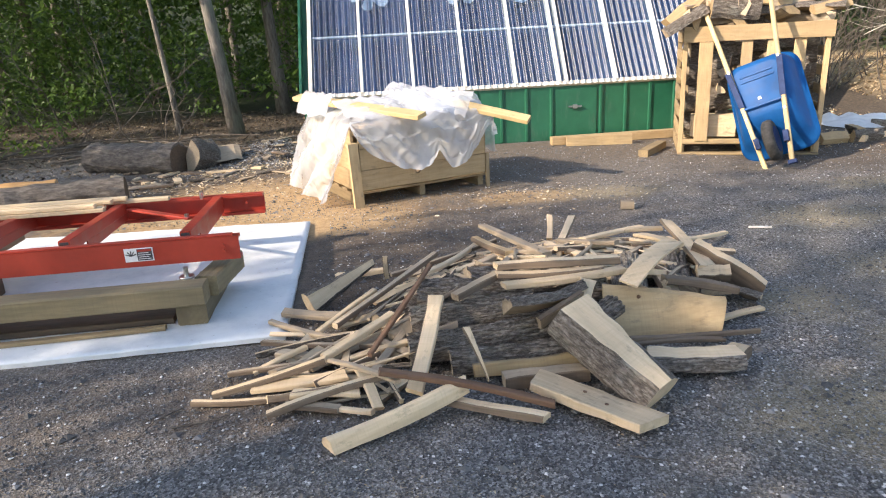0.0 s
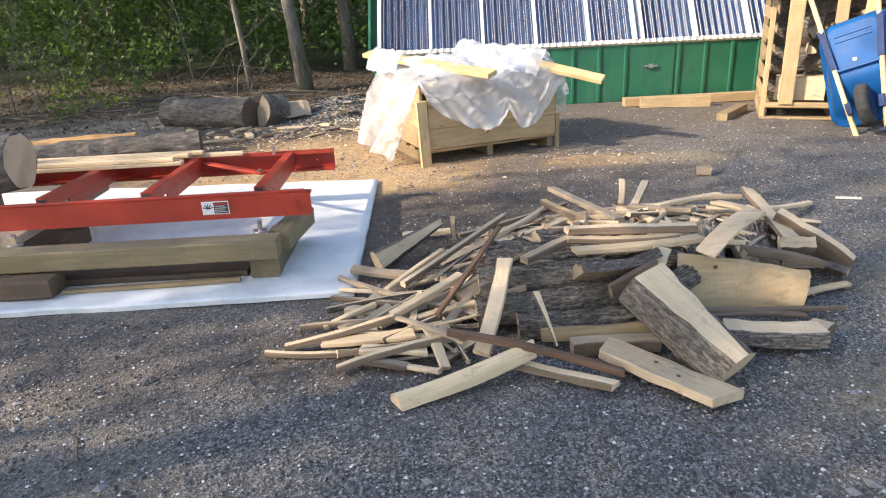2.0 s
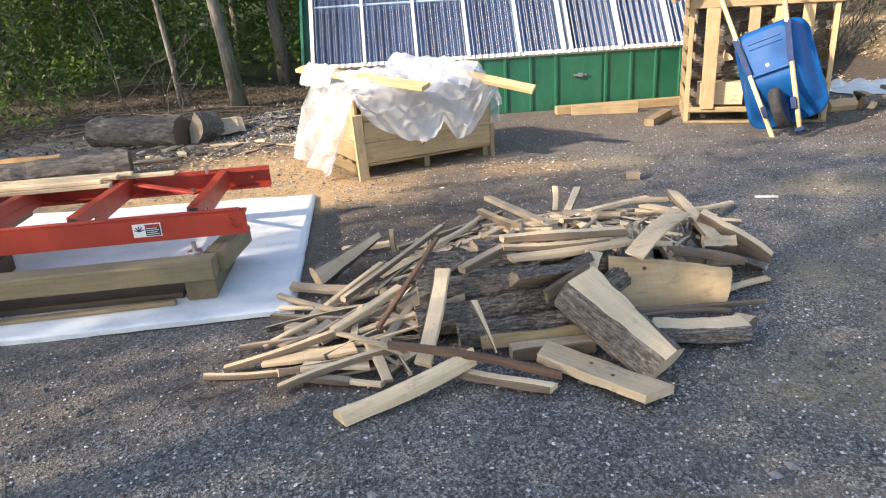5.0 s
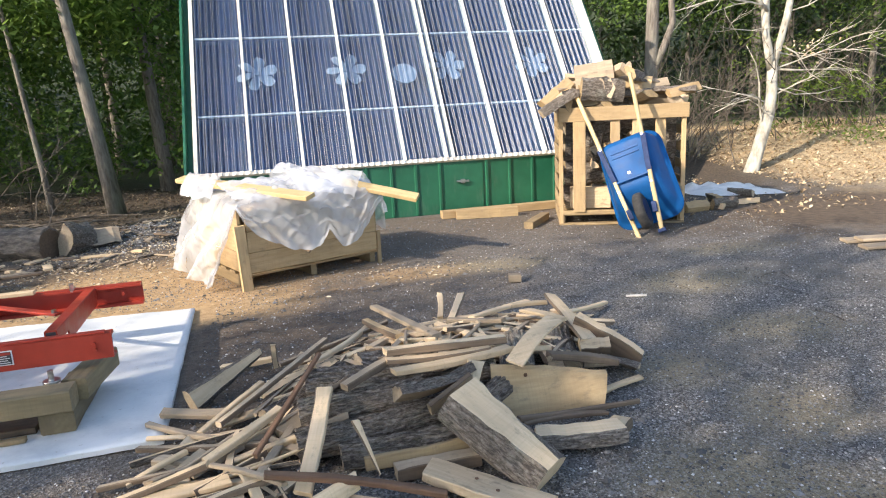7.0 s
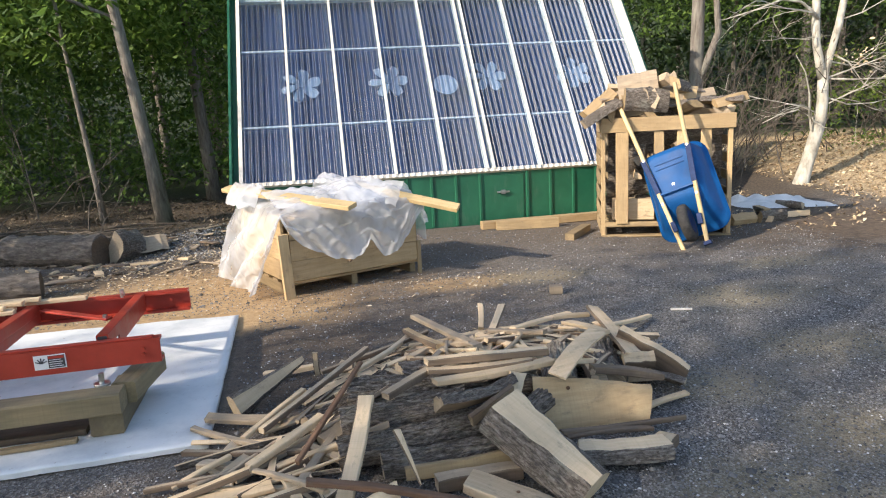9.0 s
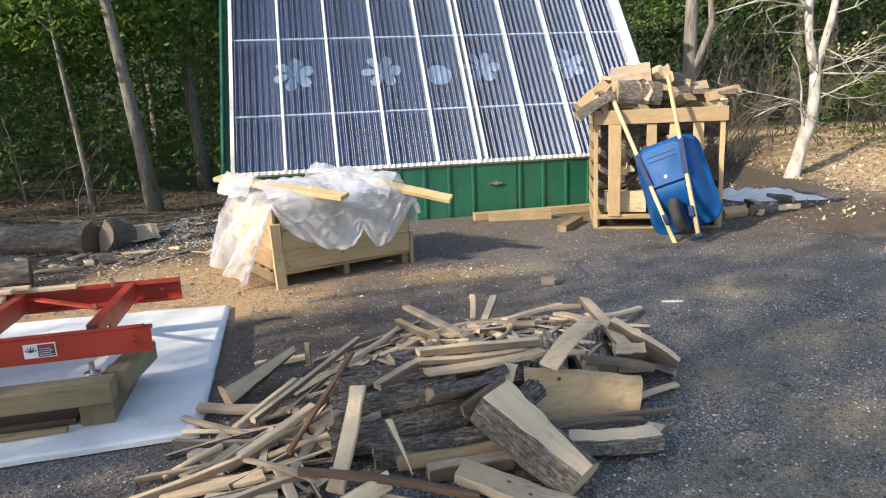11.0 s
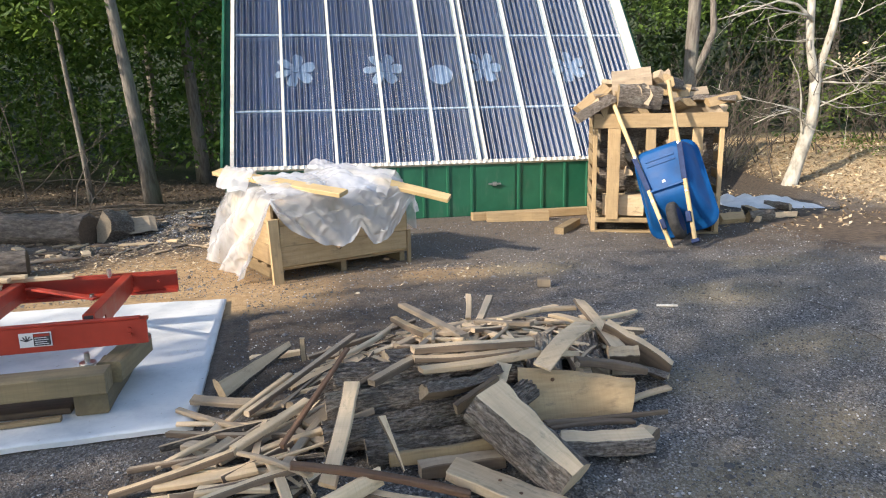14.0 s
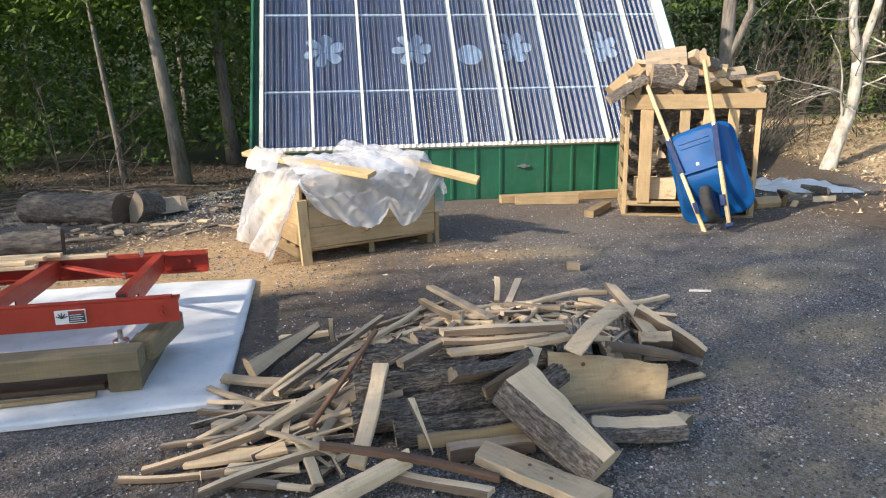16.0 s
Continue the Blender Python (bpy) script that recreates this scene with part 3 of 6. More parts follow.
for u in (0.82, 2.03):
    obj("batten", bar_mesh(X1 - X0, 0.026, 0.02, M_WHITE, 0.002), kiln, TO_SLOPE @ pose(X0, u, -0.0185))
obj("top_plate", bar_mesh(X1 - X0, 0.20, 0.05, M_FRAME, 0.002), kiln, TO_SLOPE @ pose(X0, SLOPE - 0.14, -0.06))
# corrugated glazing, a sheet for each bay
PITCH, AMP = 0.0763, 0.0145
for i in range(9):
    xa = STUDS[i] + (0.03 if i == 0 else 0.0)
    xb = STUDS[i + 1] if i < 8 else X1 - 0.15
    n_ = int((xb - xa) / PITCH * 12)
    v, f = [], []
    for j in range(n_ + 1):
        x = xa + (xb - xa) * j / n_
        z = AMP * math.sin(2 * math.pi * x / PITCH) + (0.0035 if i % 2 else 0) + 0.004
        v += [(x, -0.03, z), (x, SLOPE * 0.5, z), (x, SLOPE, z)]
    for j in range(n_):
        f += [(3 * j, 3 * j + 3, 3 * j + 4, 3 * j + 1), (3 * j + 1, 3 * j + 4, 3 * j + 5, 3 * j + 2)]
    obj("glazing_sheet", mesh_of(v, f, M_CLEAR, smooth=True), kiln, TO_SLOPE, "clear corrugated plastic sheet")
# closure strip under the sheets
n_ = 280
v, f = [], []
for j in range(n_ + 1):
    x = X0 - 0.03 + (X1 - X0 + 0.06) * j / n_
    w = 0.006 * math.sin(2 * math.pi * x / PITCH)
    v += [(x, -0.035, -0.03), (x, -0.035, 0.012 + w), (x, 0.012, 0.014 + w), (x, 0.012, -0.03)]
for j in range(n_):
    for q in range(4):
        f.append((4 * j + q, 4 * j + (q + 1) % 4, 4 * j + 4 + (q + 1) % 4, 4 * j + 4 + q))
obj("closure_strip", mesh_of(v, f, M_FRAME, smooth=False), kiln, TO_SLOPE, "white foam closure strip")


def blade_mesh():
    pts = [(0.03, -0.022), (0.08, -0.05), (0.17, -0.062), (0.215, -0.035), (0.22, 0.03), (0.16, 0.052), (0.08, 0.035), (0.03, 0.018)]
    n_ = len(pts)
    v = [(a, b, 0.004 + b * 0.25) for a, b in pts] + [(a, b, b * 0.25) for a, b in pts]
    f = [tuple(range(n_)), tuple(range(2 * n_ - 1, n_ - 1, -1))] + [((i + 1) % n_, i, i + n_, (i + 1) % n_ + n_) for i in range(n_)]
    return mesh_of(v, f, M_FAN)


def disc_mesh(r, t, mat, n=28):
    return mesh_of(*loft([(r * math.cos(2 * math.pi * i / n), r * math.sin(2 * math.pi * i / n)) for i in range(n)],
                         [(0, .97, .97, 0, 0, 0), (t * .2, 1, 1, 0, 0, 0), (t * .8, 1, 1, 0, 0, 0), (t, .97, .97, 0, 0, 0)])[:2], mat)


BLADE = blade_mesh()
WIDE = Matrix.Diagonal((1.2, 1.25, 1.0, 1.0))
for x, u, turn, nb in ((-1.03, 1.55, 20, 6), (0.11, 1.56, 5, 6), (1.47, 1.58, 0, 6), (2.70, 1.58, 25, 6)):
    fan = obj("fan", disc_mesh(0.045, 0.03, M_FAN), kiln, TO_SLOPE @ pose(x, u, -0.15, 0, -90, 0), "white fan behind the glazing")
    for q in range(nb):
        obj("blade", BLADE, fan, pose(0.01, 0, 0, 0, 90, 0) @ pose(0, 0, 0, 0, 0, turn + 360 / nb * q) @ WIDE)
obj("vent_disc", disc_mesh(0.165, 0.012, M_FAN), kiln, TO_SLOPE @ pose(0.86, 1.41, -0.08, 0, -90, 0), "white round disc behind the glazing")

# ---- boards on the ground by the kiln ----
bar("lumber_plank", (0.98, 7.66, 0.050), (2.76, 7.72, 0.050), 0.12, 0.09, M_PINE, seed=3, label="long pale pine plank lying beside the kiln", category="plank", group="planks by the kiln")
bar("lumber_plank", (1.15, 7.80, 0.022), (2.80, 7.84, 0.022), 0.09, 0.035, M_PINE, seed=4, label="long pale pine plank lying beside the kiln", category="plank", group="planks by the kiln")
bar("timber_block", (1.13, 7.53, 0.06), (1.86, 7.42, 0.06), 0.09, 0.11, M_PALLET, seed=5, label="short tan timber lying on edge beside the kiln", category="timber", group="planks by the kiln")
bar("timber_block", (1.66, 6.53, 0.04), (2.05, 7.02, 0.045), 0.10, 0.075, M_PALLET, seed=6, label="short tan timber offcut lying on gravel", category="timber", group="planks by the kiln")
bar("wood_block", (0.77, 4.62, 0.035), (0.86, 4.60, 0.035), 0.07, 0.06, M_OLD, seed=7, label="small square wood block on gravel", category="wood block")
bar("white_stick", (1.375, 3.93, 0.012), (1.505, 3.89, 0.012), 0.02, 0.012, M_FRAME, seed=8, label="thin white wood splinter on gravel", category="stick")
for j, (a, b) in enumerate((((3.86, 4.66, 0.02), (4.9, 4.3, 0.03)), ((3.80, 4.40, 0.02), (4.9, 4.15, 0.05)), ((3.9, 4.55, 0.05), (4.9, 4.22, 0.08)))):
    bar("lumber_plank", a, b, 0.14, 0.025, M_OLD, seed=20 + j, label="weathered brown plank stacked on gravel", category="plank", group="planks on the gravel")

# ---- pallet box under plastic ----
BOX = pose(-1.179, 5.216, 0, 0, 0, 23.8)
crate = thing("pallet_box", BOX, "tan wooden pallet box on gravel, covered in plastic film", "box")
BW, BD, BH = 1.216, 1.02, 0.62
for x in (0.03, BW / 2, BW - 0.03):
    bar("runner", (x, 0.06, 0.05), (x, BD - 0.02, 0.05), 0.05, 0.09, M_PALLET, crate, seed=int(x * 100))
for i in range(5):
    y = 0.08 + i * 0.215
    bar("deck_board", (0.0, y, 0.107), (BW, y, 0.107), 0.12, 0.02, M_PALLET, crate, seed=40 + i)
for i in range(3):
    z = 0.215 + i * 0.165
    bar("front_board", (0.035, -0.012, z), (BW - 0.03, -0.012, z), 0.022, 0.163, M_PINE if i < 2 else M_PALLET, crate, seed=50 + i, segs=4)
    bar("back_board", (0.0, BD, z), (BW, BD, z), 0.022, 0.163, M_PALLET, crate, seed=55 + i)
    bar("side_board", (0.0, 0.03, z), (0.0, BD - 0.02, z), 0.022, 0.163, M_PINE, crate, seed=60 + i)
    bar("side_board", (BW, 0.03, z), (BW, BD - 0.02, z), 0.022, 0.163, M_PALLET, crate, seed=65 + i)
bar("corner_post", (0.0, -0.02, -0.005), (-0.02, -0.02, BH - 0.10), 0.035, 0.085, M_PINE, crate, roll=90, seed=70)
bar("corner_post", (BW - 0.005, -0.02, 0.0), (BW - 0.005, -0.02, 0.30), 0.022, 0.035, M_PALLET, crate, roll=90, seed=71)
bar("corner_post", (0.02, BD - 0.04, 0.0), (0.02, BD - 0.04, BH), 0.035, 0.06, M_PALLET, crate, seed=72)
bar("corner_post", (BW - 0.03, BD - 0.04, 0.0), (BW - 0.03, BD - 0.04, BH), 0.035, 0.06, M_PALLET, crate, seed=73)
bar("handle_peg", (0.53, -0.02, 0.225), (0.56, -0.10, 0.30), 0.03, 0.03, M_EDGE, crate, seed=74)
for i in range(7):
    r_ = random.Random(80 + i)
    a = BOX @ Vector((r_.uniform(0.05, 0.3), 0.12 + 0.125 * i, 0.55 + 0.05 * math.sin(i)))
    b = BOX @ Vector((r_.uniform(0.9, 1.15), 0.15 + 0.12 * i, 0.56 + 0.06 * math.sin(i * 1.7)))
    bar("stacked_board", a, b, 0.12, 0.05, M_CUT, seed=80 + i, label="pale board heaped in the pallet box under plastic", category="board", group="boards in the pallet box")

# draped film
NX, NY = 130, 110
HL, HR, HF, HB = 0.72, 0.38, 0.60, 0.5
fv = []
for j in range(NY + 1):
    for i in range(NX + 1):
        s = -HL + (BW + HL + HR) * i / NX
        t = -HF + (BD + HF + HB) * j / NY
        ox = -s if s < 0 else (s - BW if s > BW else 0.0)
        oy = -t if t < 0 else (t - BD if t > BD else 0.0)
        lobes = float(np.interp(s, (0, .12, .3, .5, .62, .70, .80, .93, 1.08, 1.22), (.20, .50, .68, .78, .80, .62, .86, .78, .52, .18)))
        if t < 0:
            oy *= min(1.0, lobes if s < BW else 0.15)
            if s < 0:
                oy *= 0.12
            if s > BW:
                ox *= 0.5
        cx, cy = min(max(s, 0), BW), min(max(t, 0), BD)
        if s < 0:
            cy += (BD - cy) * 0.32 * ox / HL
        top = 0.645 + 0.13 * math.sin(math.pi * min(1, max(0, cx / BW)) * 0.9 + 0.3) * math.sin(math.pi * (0.15 + 0.7 * cy / BD))
        top += 0.10 * math.exp(-((cx - 0.78) / 0.16) ** 2 - ((cy - 0.4) / 0.3) ** 2)
        hang = min(1.0, 5 * max(ox, oy))
        nz = noise.noise((s * 4, t * 4, 2.0)) + 0.3 * noise.noise((s * 11, t * 11, 5.0))
        crease = abs(noise.noise((s * 4 + 3, t * 9, 9.0))) + 0.5 * abs(noise.noise((s * 13, t * 6, 4.0)))
        drop = max(ox, oy) + 0.25 * min(ox, oy)
        fan = abs(noise.noise((s * 7 + t * 5, t * 1.5, 6.0))) + 0.6 * abs(noise.noise((s * 15 - t * 11, t * 2, 1.0)))
        fold = (0.03 if s < 0 else 0.012) * math.sin((s + t * 0.7) * 13 + 2 * nz) * min(1, drop * 4) + 0.045 * fan * min(1, drop * 5)
        out = 0.02 + 0.10 * drop + fold
        # the long left side is pulled away from the box
        spread = 0.17 if s < 0 else 0.08
        px = cx + (-1 if s < 0 else 1) * (min(ox, 1) * spread + (out if ox > 0 else 0))
        py = cy + (-1 if t < 0 else 1) * (oy * 0.12 + (out if oy > 0 else 0))
        z = top + 0.03 * nz + 0.05 * crease - drop * 0.95
        fv.append((px + 0.015 * nz, py + 0.01 * nz, max(0.03, z)))
ff = [(j * (NX + 1) + i, j * (NX + 1) + i + 1, (j + 1) * (NX + 1) + i + 1, (j + 1) * (NX + 1) + i) for j in range(NY) for i in range(NX)]
film_sheet = obj("plastic_film", mesh_of(fv, ff, M_FILM, smooth=True), None, BOX, "crumpled milky plastic film draped over a pallet box", "plastic sheet")


def film_fold(name, p0, p1, wide, sag, seed, label, nj=48, ni=40):
    """A crumpled length of film bunched over the line p0 to p1, falling off to both sides."""
    p0, p1 = Vector(p0), Vector(p1)
    d = (p1 - p0).normalized()
    gv = []
    for j in range(nj + 1):
        for i in range(ni + 1):
            a, w = j / nj, -1 + 2 * i / ni
            edge = 1 + 0.25 * noise.noise((a * 5, w * 2, seed))
            off = wide * w * edge * (0.75 + 0.5 * math.sin(math.pi * a))
            pleat = abs(noise.noise((a * 4, w * 6, seed + 4))) + 0.5 * abs(noise.noise((a * 9 + w * 3, w * 11, seed + 1)))
            q = p0.lerp(p1, a)
            z = q.z - sag * abs(w) ** 1.4 * edge + 0.26 * min(wide, 0.24) * pleat + 0.008 * noise.noise((a * 14, w * 14, seed))
            gv.append((q.x - d.y * off, q.y + d.x * off, z))
    n1 = ni + 1
    gf = [(j * n1 + i, j * n1 + i + 1, (j + 1) * n1 + i + 1, (j + 1) * n1 + i) for j in range(nj) for i in range(ni)]
    obj(name, mesh_of(gv, gf, M_FILM, smooth=True), film_sheet, None, label)


film_fold("bunched_fold", (0.66, 0.72, 0.885), (1.13, 0.02, 0.795), 0.27, 0.17, 3.0, "bunched fold of the film")
film_fold("bunched_fold", (0.78, 0.50, 0.84), (0.80, -0.04, 0.70), 0.17, 0.10, 13.0, "bunched fold of the film")
film_fold("bunched_fold", (-0.085, 0.86, 0.875), (0.07, 0.56, 0.835), 0.16, 0.15, 23.0, "bunched fold of the film", 24, 24)
film_fold("upper_layer", (0.02, 0.50, 0.79), (1.16, 0.50, 0.77), 0.44, 0.10, 33.0, "second layer of the film", 60, 50)
bar("yellow_plank", (-1.68, 6.02, 0.835), (-0.63, 5.20, 0.70), 0.115, 0.036, M_YELLOW, roll=12, seed=90, label="yellow pine plank weighing down plastic film", category="plank", group="planks on the film", segs=3)
bar("yellow_plank", (-0.62, 5.95, 0.80), (0.27, 5.48, 0.585), 0.09, 0.038, M_YELLOW, roll=25, seed=91, label="yellow pine plank weighing down plastic film", category="plank", group="planks on the film", segs=3)


# ---- split firewood ----
def split_log(length, r, seed, wedge=95.0, face=None):
    """A split billet along x: two sawn faces and a barked back."""
    rnd = random.Random(seed)
    half = radians(wedge / 2)
    arc = [(r * math.sin(half * q / 3), r * math.cos(half * q / 3)) for q in range(-3, 4)]
    prof = [(0, 0)] + [(a * rnd.uniform(.93, 1.07), b * rnd.uniform(.93, 1.07)) for a, b in arc]
    prof = prof[::-1]
    cz = r * 0.55
    prof = [(a, b - cz) for a, b in prof]
    st = []
    for i in range(6):
        u = i / 5
        g = rnd.uniform(0.92, 1.06)
        st.append((length * (u - 0.5), g, g, rnd.uniform(-.006, .006), rnd.uniform(-.006, .006), rnd.uniform(-.05, .05)))
    v, f, side = loft(prof, st)
    n_ = len(prof)
    idx = [1 if 0 <= s < n_ - 2 else 0 for s in side]
    return mesh_of(v, f, [face or M_CUT, M_BARK], idx)


SPLITS_DARK = [split_log(0.42, 0.10 + 0.012 * (i % 4), 150 + i, 75 + 18 * (i % 4), M_OLD) for i in range(6)]
SPLITS = [split_log(0.40 + 0.02 * (i % 3), 0.085 + 0.012 * (i % 4), 100 + i, 80 + 18 * (i % 4), (M_CUT, M_PALLET, M_PINE, M_OLD)[(i * 3) % 4]) for i in range(8)]


def firewood(m, i, label="split oak firewood billet with grey bark", group="stacked firewood", dark=False):
    return obj("firewood", SPLITS_DARK[i % 6] if dark else SPLITS[i % 8], None, m, label, "firewood", group)


# ---- firewood crate ----
CR = pose(2.05, 6.60, 0, 0, 0, -20.7)
bin_ = thing("firewood_crate", CR, "tall pale pallet crate heaped with split firewood", "crate")
CW, CD, CH = 1.295, 1.0, 1.25
for x in (0.03, CW / 2, CW - 0.03):
    bar("runner", (x, 0.0, 0.05), (x, CD, 0.05), 0.06, 0.10, M_PALLET, bin_, seed=120 + int(x * 10))
for i in range(6):
    bar("deck_board", (0, 0.06 + i * 0.185, 0.11), (CW, 0.06 + i * 0.185, 0.11), 0.12, 0.02, M_PALLET, bin_, seed=130 + i)
bar("deck_edge", (0.0, -0.012, 0.135), (CW * 0.62, -0.012, 0.135), 0.022, 0.05, M_PALLET, bin_, seed=137)
bar("bottom_rail", (0.0, -0.005, 0.012), (CW, -0.005, 0.012), 0.09, 0.02, M_PALLET, bin_, seed=138)
for x, y in ((0.02, 0.0), (CW - 0.02, 0.0), (0.02, CD), (CW - 0.02, CD)):
    bar("corner_post", (x, y, 0.0), (x, y, CH), 0.09 if y else 0.045, 0.045, M_PALLET if y else M_PINE, bin_, roll=90, seed=140 + int(x * 7))
bar("top_rail", (0.0, -0.035, CH - 0.075), (CW + 0.02, -0.035, CH - 0.075), 0.026, 0.145, M_PINE, bin_, seed=150, segs=3)
for x, z0, w in ((0.21, 0.145, 0.13), (0.58, 0.72, 0.10), (0.80, 0.5, 0.09), (1.04, 0.45, 0.105)):
    bar("front_slat", (x, -0.033 if x < 0.3 else -0.012, z0), (x, -0.033 if x < 0.3 else -0.012, CH - 0.15), w, 0.02, M_PINE, bin_, roll=90, seed=160 + int(x * 10), segs=2).matrix_basis @= pose(0, 0, 0, 90, 0, 0)
for i in range(6):
    z = 0.25 + i * 0.18
    bar("side_slat", (0.0, 0.03, z), (0.0, CD - 0.03, z), 0.018, 0.10, M_PALLET, bin_, seed=170 + i)
    bar("side_slat", (CW, 0.03, z), (CW, CD - 0.03, z), 0.018, 0.10, M_PALLET, bin_, seed=180 + i)
    bar("back_slat", (0, CD + 0.03, z), (CW, CD + 0.03, z), 0.018, 0.10, M_PALLET, bin_, seed=190 + i)
bar("wood_block", tuple(CR @ Vector((0.12, 0.16, 0.28))), tuple(CR @ Vector((0.55, 0.13, 0.28))), 0.16, 0.22, M_CUT, seed=199, label="square sawn wood block inside the firewood crate", category="wood block")
rf = random.Random(5)
n_ = 0
for row in range(7):
    for col in range(6):
        if row < 1 and col < 3:
            continue
        x = 0.14 + col * 0.215 + rf.uniform(-.03, .03)
        z = 0.21 + row * 0.145 + rf.uniform(-.02, .02)
        way = rf.choice((0, 0, 0, 90))
        x = x if way else min(max(x, 0.27), CW - 0.27)
        m = CR @ pose(x, 0.24 + rf.uniform(-.05, .06), z, rf.uniform(20, 110), rf.uniform(-10, 10), way + rf.uniform(-12, 12))
        firewood(m, n_, "dark split firewood billet stacked inside a crate", dark=rf.random() < 0.8)
        n_ += 1
for row, (count, z) in enumerate(((7, 1.30), (6, 1.39), (5, 1.48), (3, 1.57))):
    for col in range(count):
        for depth in (0.16, 0.62):
            x = CW / 2 - (0.1 if row > 1 else 0) + (col - (count - 1) / 2) * 0.205 + rf.uniform(-.05, .05)
            turn = rf.uniform(60, 120) if rf.random() < 0.4 else rf.uniform(-30, 30)
            m = CR @ pose(x, depth + rf.uniform(-.08, .08), z + rf.uniform(-.025, .025), rf.uniform(0, 110) if rf.random() < .5 else rf.uniform(-150, -60), rf.uniform(-14, 14), turn) @ Matrix.Diagonal((rf.uniform(.8, 1.05), rf.uniform(.8, 1.15), rf.uniform(.6, 1.0), 1))
            firewood(m, n_, "split oak firewood billet heaped on a crate", dark=rf.random() < 0.5)
            n_ += 1
firewood(CR @ pose(0.45, -0.04, 1.43, 75, 6, 6) @ Matrix.Scale(1.1, 4), 3, "grey barked firewood billet on top of a crate")
firewood(CR @ pose(0.0, -0.08, 1.30, 30, -28, 20), 5, "split firewood billet hanging over a crate corner")
firewood(CR @ pose(-0.02, 0.1, 1.40, 200, -35, 30), 6, "split firewood billet hanging over a crate corner")
firewood(CR @ pose(1.28, 0.1, 1.38, 215, -12, 20) @ Matrix.Scale(0.8, 4), 2, "split firewood billet hanging over a crate corner")

# ---- wheelbarrow, stood on its nose against the crate ----
tip, grip = Vector((2.54, 5.57, 0.025)), Vector((2.42, 6.33, 1.455))
ux = (grip - tip).normalized()
lat = Vector((0.46, -0.36, 0.21))
vy = (lat - ux * lat.dot(ux)).normalized()
wz = ux.cross(vy)
if wz.y > 0:
    wz = -wz
    vy = -vy
WB = Matrix((ux, vy, wz)).transposed().to_4x4()
WB.translation = tip
barrow = thing("wheelbarrow", WB, "blue plastic wheelbarrow with wooden handles leaning on a crate", "wheelbarrow")
LW = 1.63
for sgn in (-1, 1):
    h = bar("handle", (0.0, sgn * 0.11, 0.0), (LW, sgn * 0.285, 0.0), 0.038, 0.042, M_YELLOW, barrow, seed=210 + sgn, c=0.008, segs=3)
    bar("leg_brace", (0.62, sgn * 0.175, 0.02), (0.98, sgn * 0.225, 0.025), 0.05, 0.012, M_STEEL_BLUE, barrow)
    bar("axle_bracket", (0.20, sgn * 0.115, 0.035), (0.30, sgn * 0.125, 0.035), 0.045, 0.035, M_STEEL_BLUE, barrow)
    for u in (0.50, 0.98):
        obj("bolt", disc_mesh(0.010, 0.010, M_ZINC, 10), barrow, pose(u, sgn * (0.11 + 0.175 * u / LW), 0.022, 0, -90, 0))
bar("cross_brace", (0.60, -0.19, 0.012), (0.60, 0.19, 0.012), 0.02, 0.012, M_BLUE, barrow)
bar("nose_bracket", (0.015, -0.15, 0.0), (0.015, -0.08, 0.0), 0.035, 0.05, M_STEEL_BLUE, barrow)


def tray_mesh():
    """A deep tray: rounded rings from the flat bottom to the rolled rim, with an inner skin."""
    def ring(u0, u1, hw0, hw1, z, cr=0.09, n=6):
        pts = []
        for cx, cy, a0, hw in ((u1, 1, 0, hw1), (u0, 1, 90, hw0), (u0, -1, 180, hw0), (u1, -1, 270, hw1)):
            ccx = cx - cr if cx == u1 else cx + cr
            for q in range(n + 1):
                an = radians(a0 + 90 * q / n)
                pts.append((ccx + cr * math.cos(an), cy * (hw - cr) + cr * math.sin(an), z))
        return pts
    rings = [ring(0.56, 0.98, 0.17, 0.20, -0.022), ring(0.50, 1.01, 0.20, 0.225, -0.03), ring(0.36, 1.06, 0.25, 0.265, -0.13, 0.10), ring(0.26, 1.08, 0.295, 0.285, -0.26, 0.12),
             ring(0.20, 1.10, 0.32, 0.305, -0.35, 0.14), ring(0.175, 1.125, 0.345, 0.33, -0.352, 0.15), ring(0.175, 1.125, 0.345, 0.33, -0.37, 0.15), ring(0.21, 1.09, 0.31, 0.295, -0.365, 0.14), ring(0.51, 1.0, 0.19, 0.215, -0.04)]
    n_ = len(rings[0])
    v = [p for r in rings for p in r]
    f = [tuple(range(n_))[::-1]]
    for i in range(len(rings) - 1):
        for j in range(n_):
            q = (j + 1) % n_
            f.append((i * n_ + j, i * n_ + q, (i + 1) * n_ + q, (i + 1) * n_ + j))
    f.append(tuple((len(rings) - 1) * n_ + j for j in range(n_)))
    return mesh_of(v, f, M_BLUE, smooth=True)


tray = obj("tray", tray_mesh(), barrow, None, "glossy blue plastic tray")
for u in (0.86, 0.91):
    bar("tray_rib", (u, -0.14, -0.022), (u, 0.14, -0.022), 0.022, 0.016, M_BLUE, tray, c=0.005)
obj("sticker", bar_mesh(0.026, 0.028, 0.002, M_WHITE), tray, pose(0.66, 0.02, -0.0225), "small pale sticker")
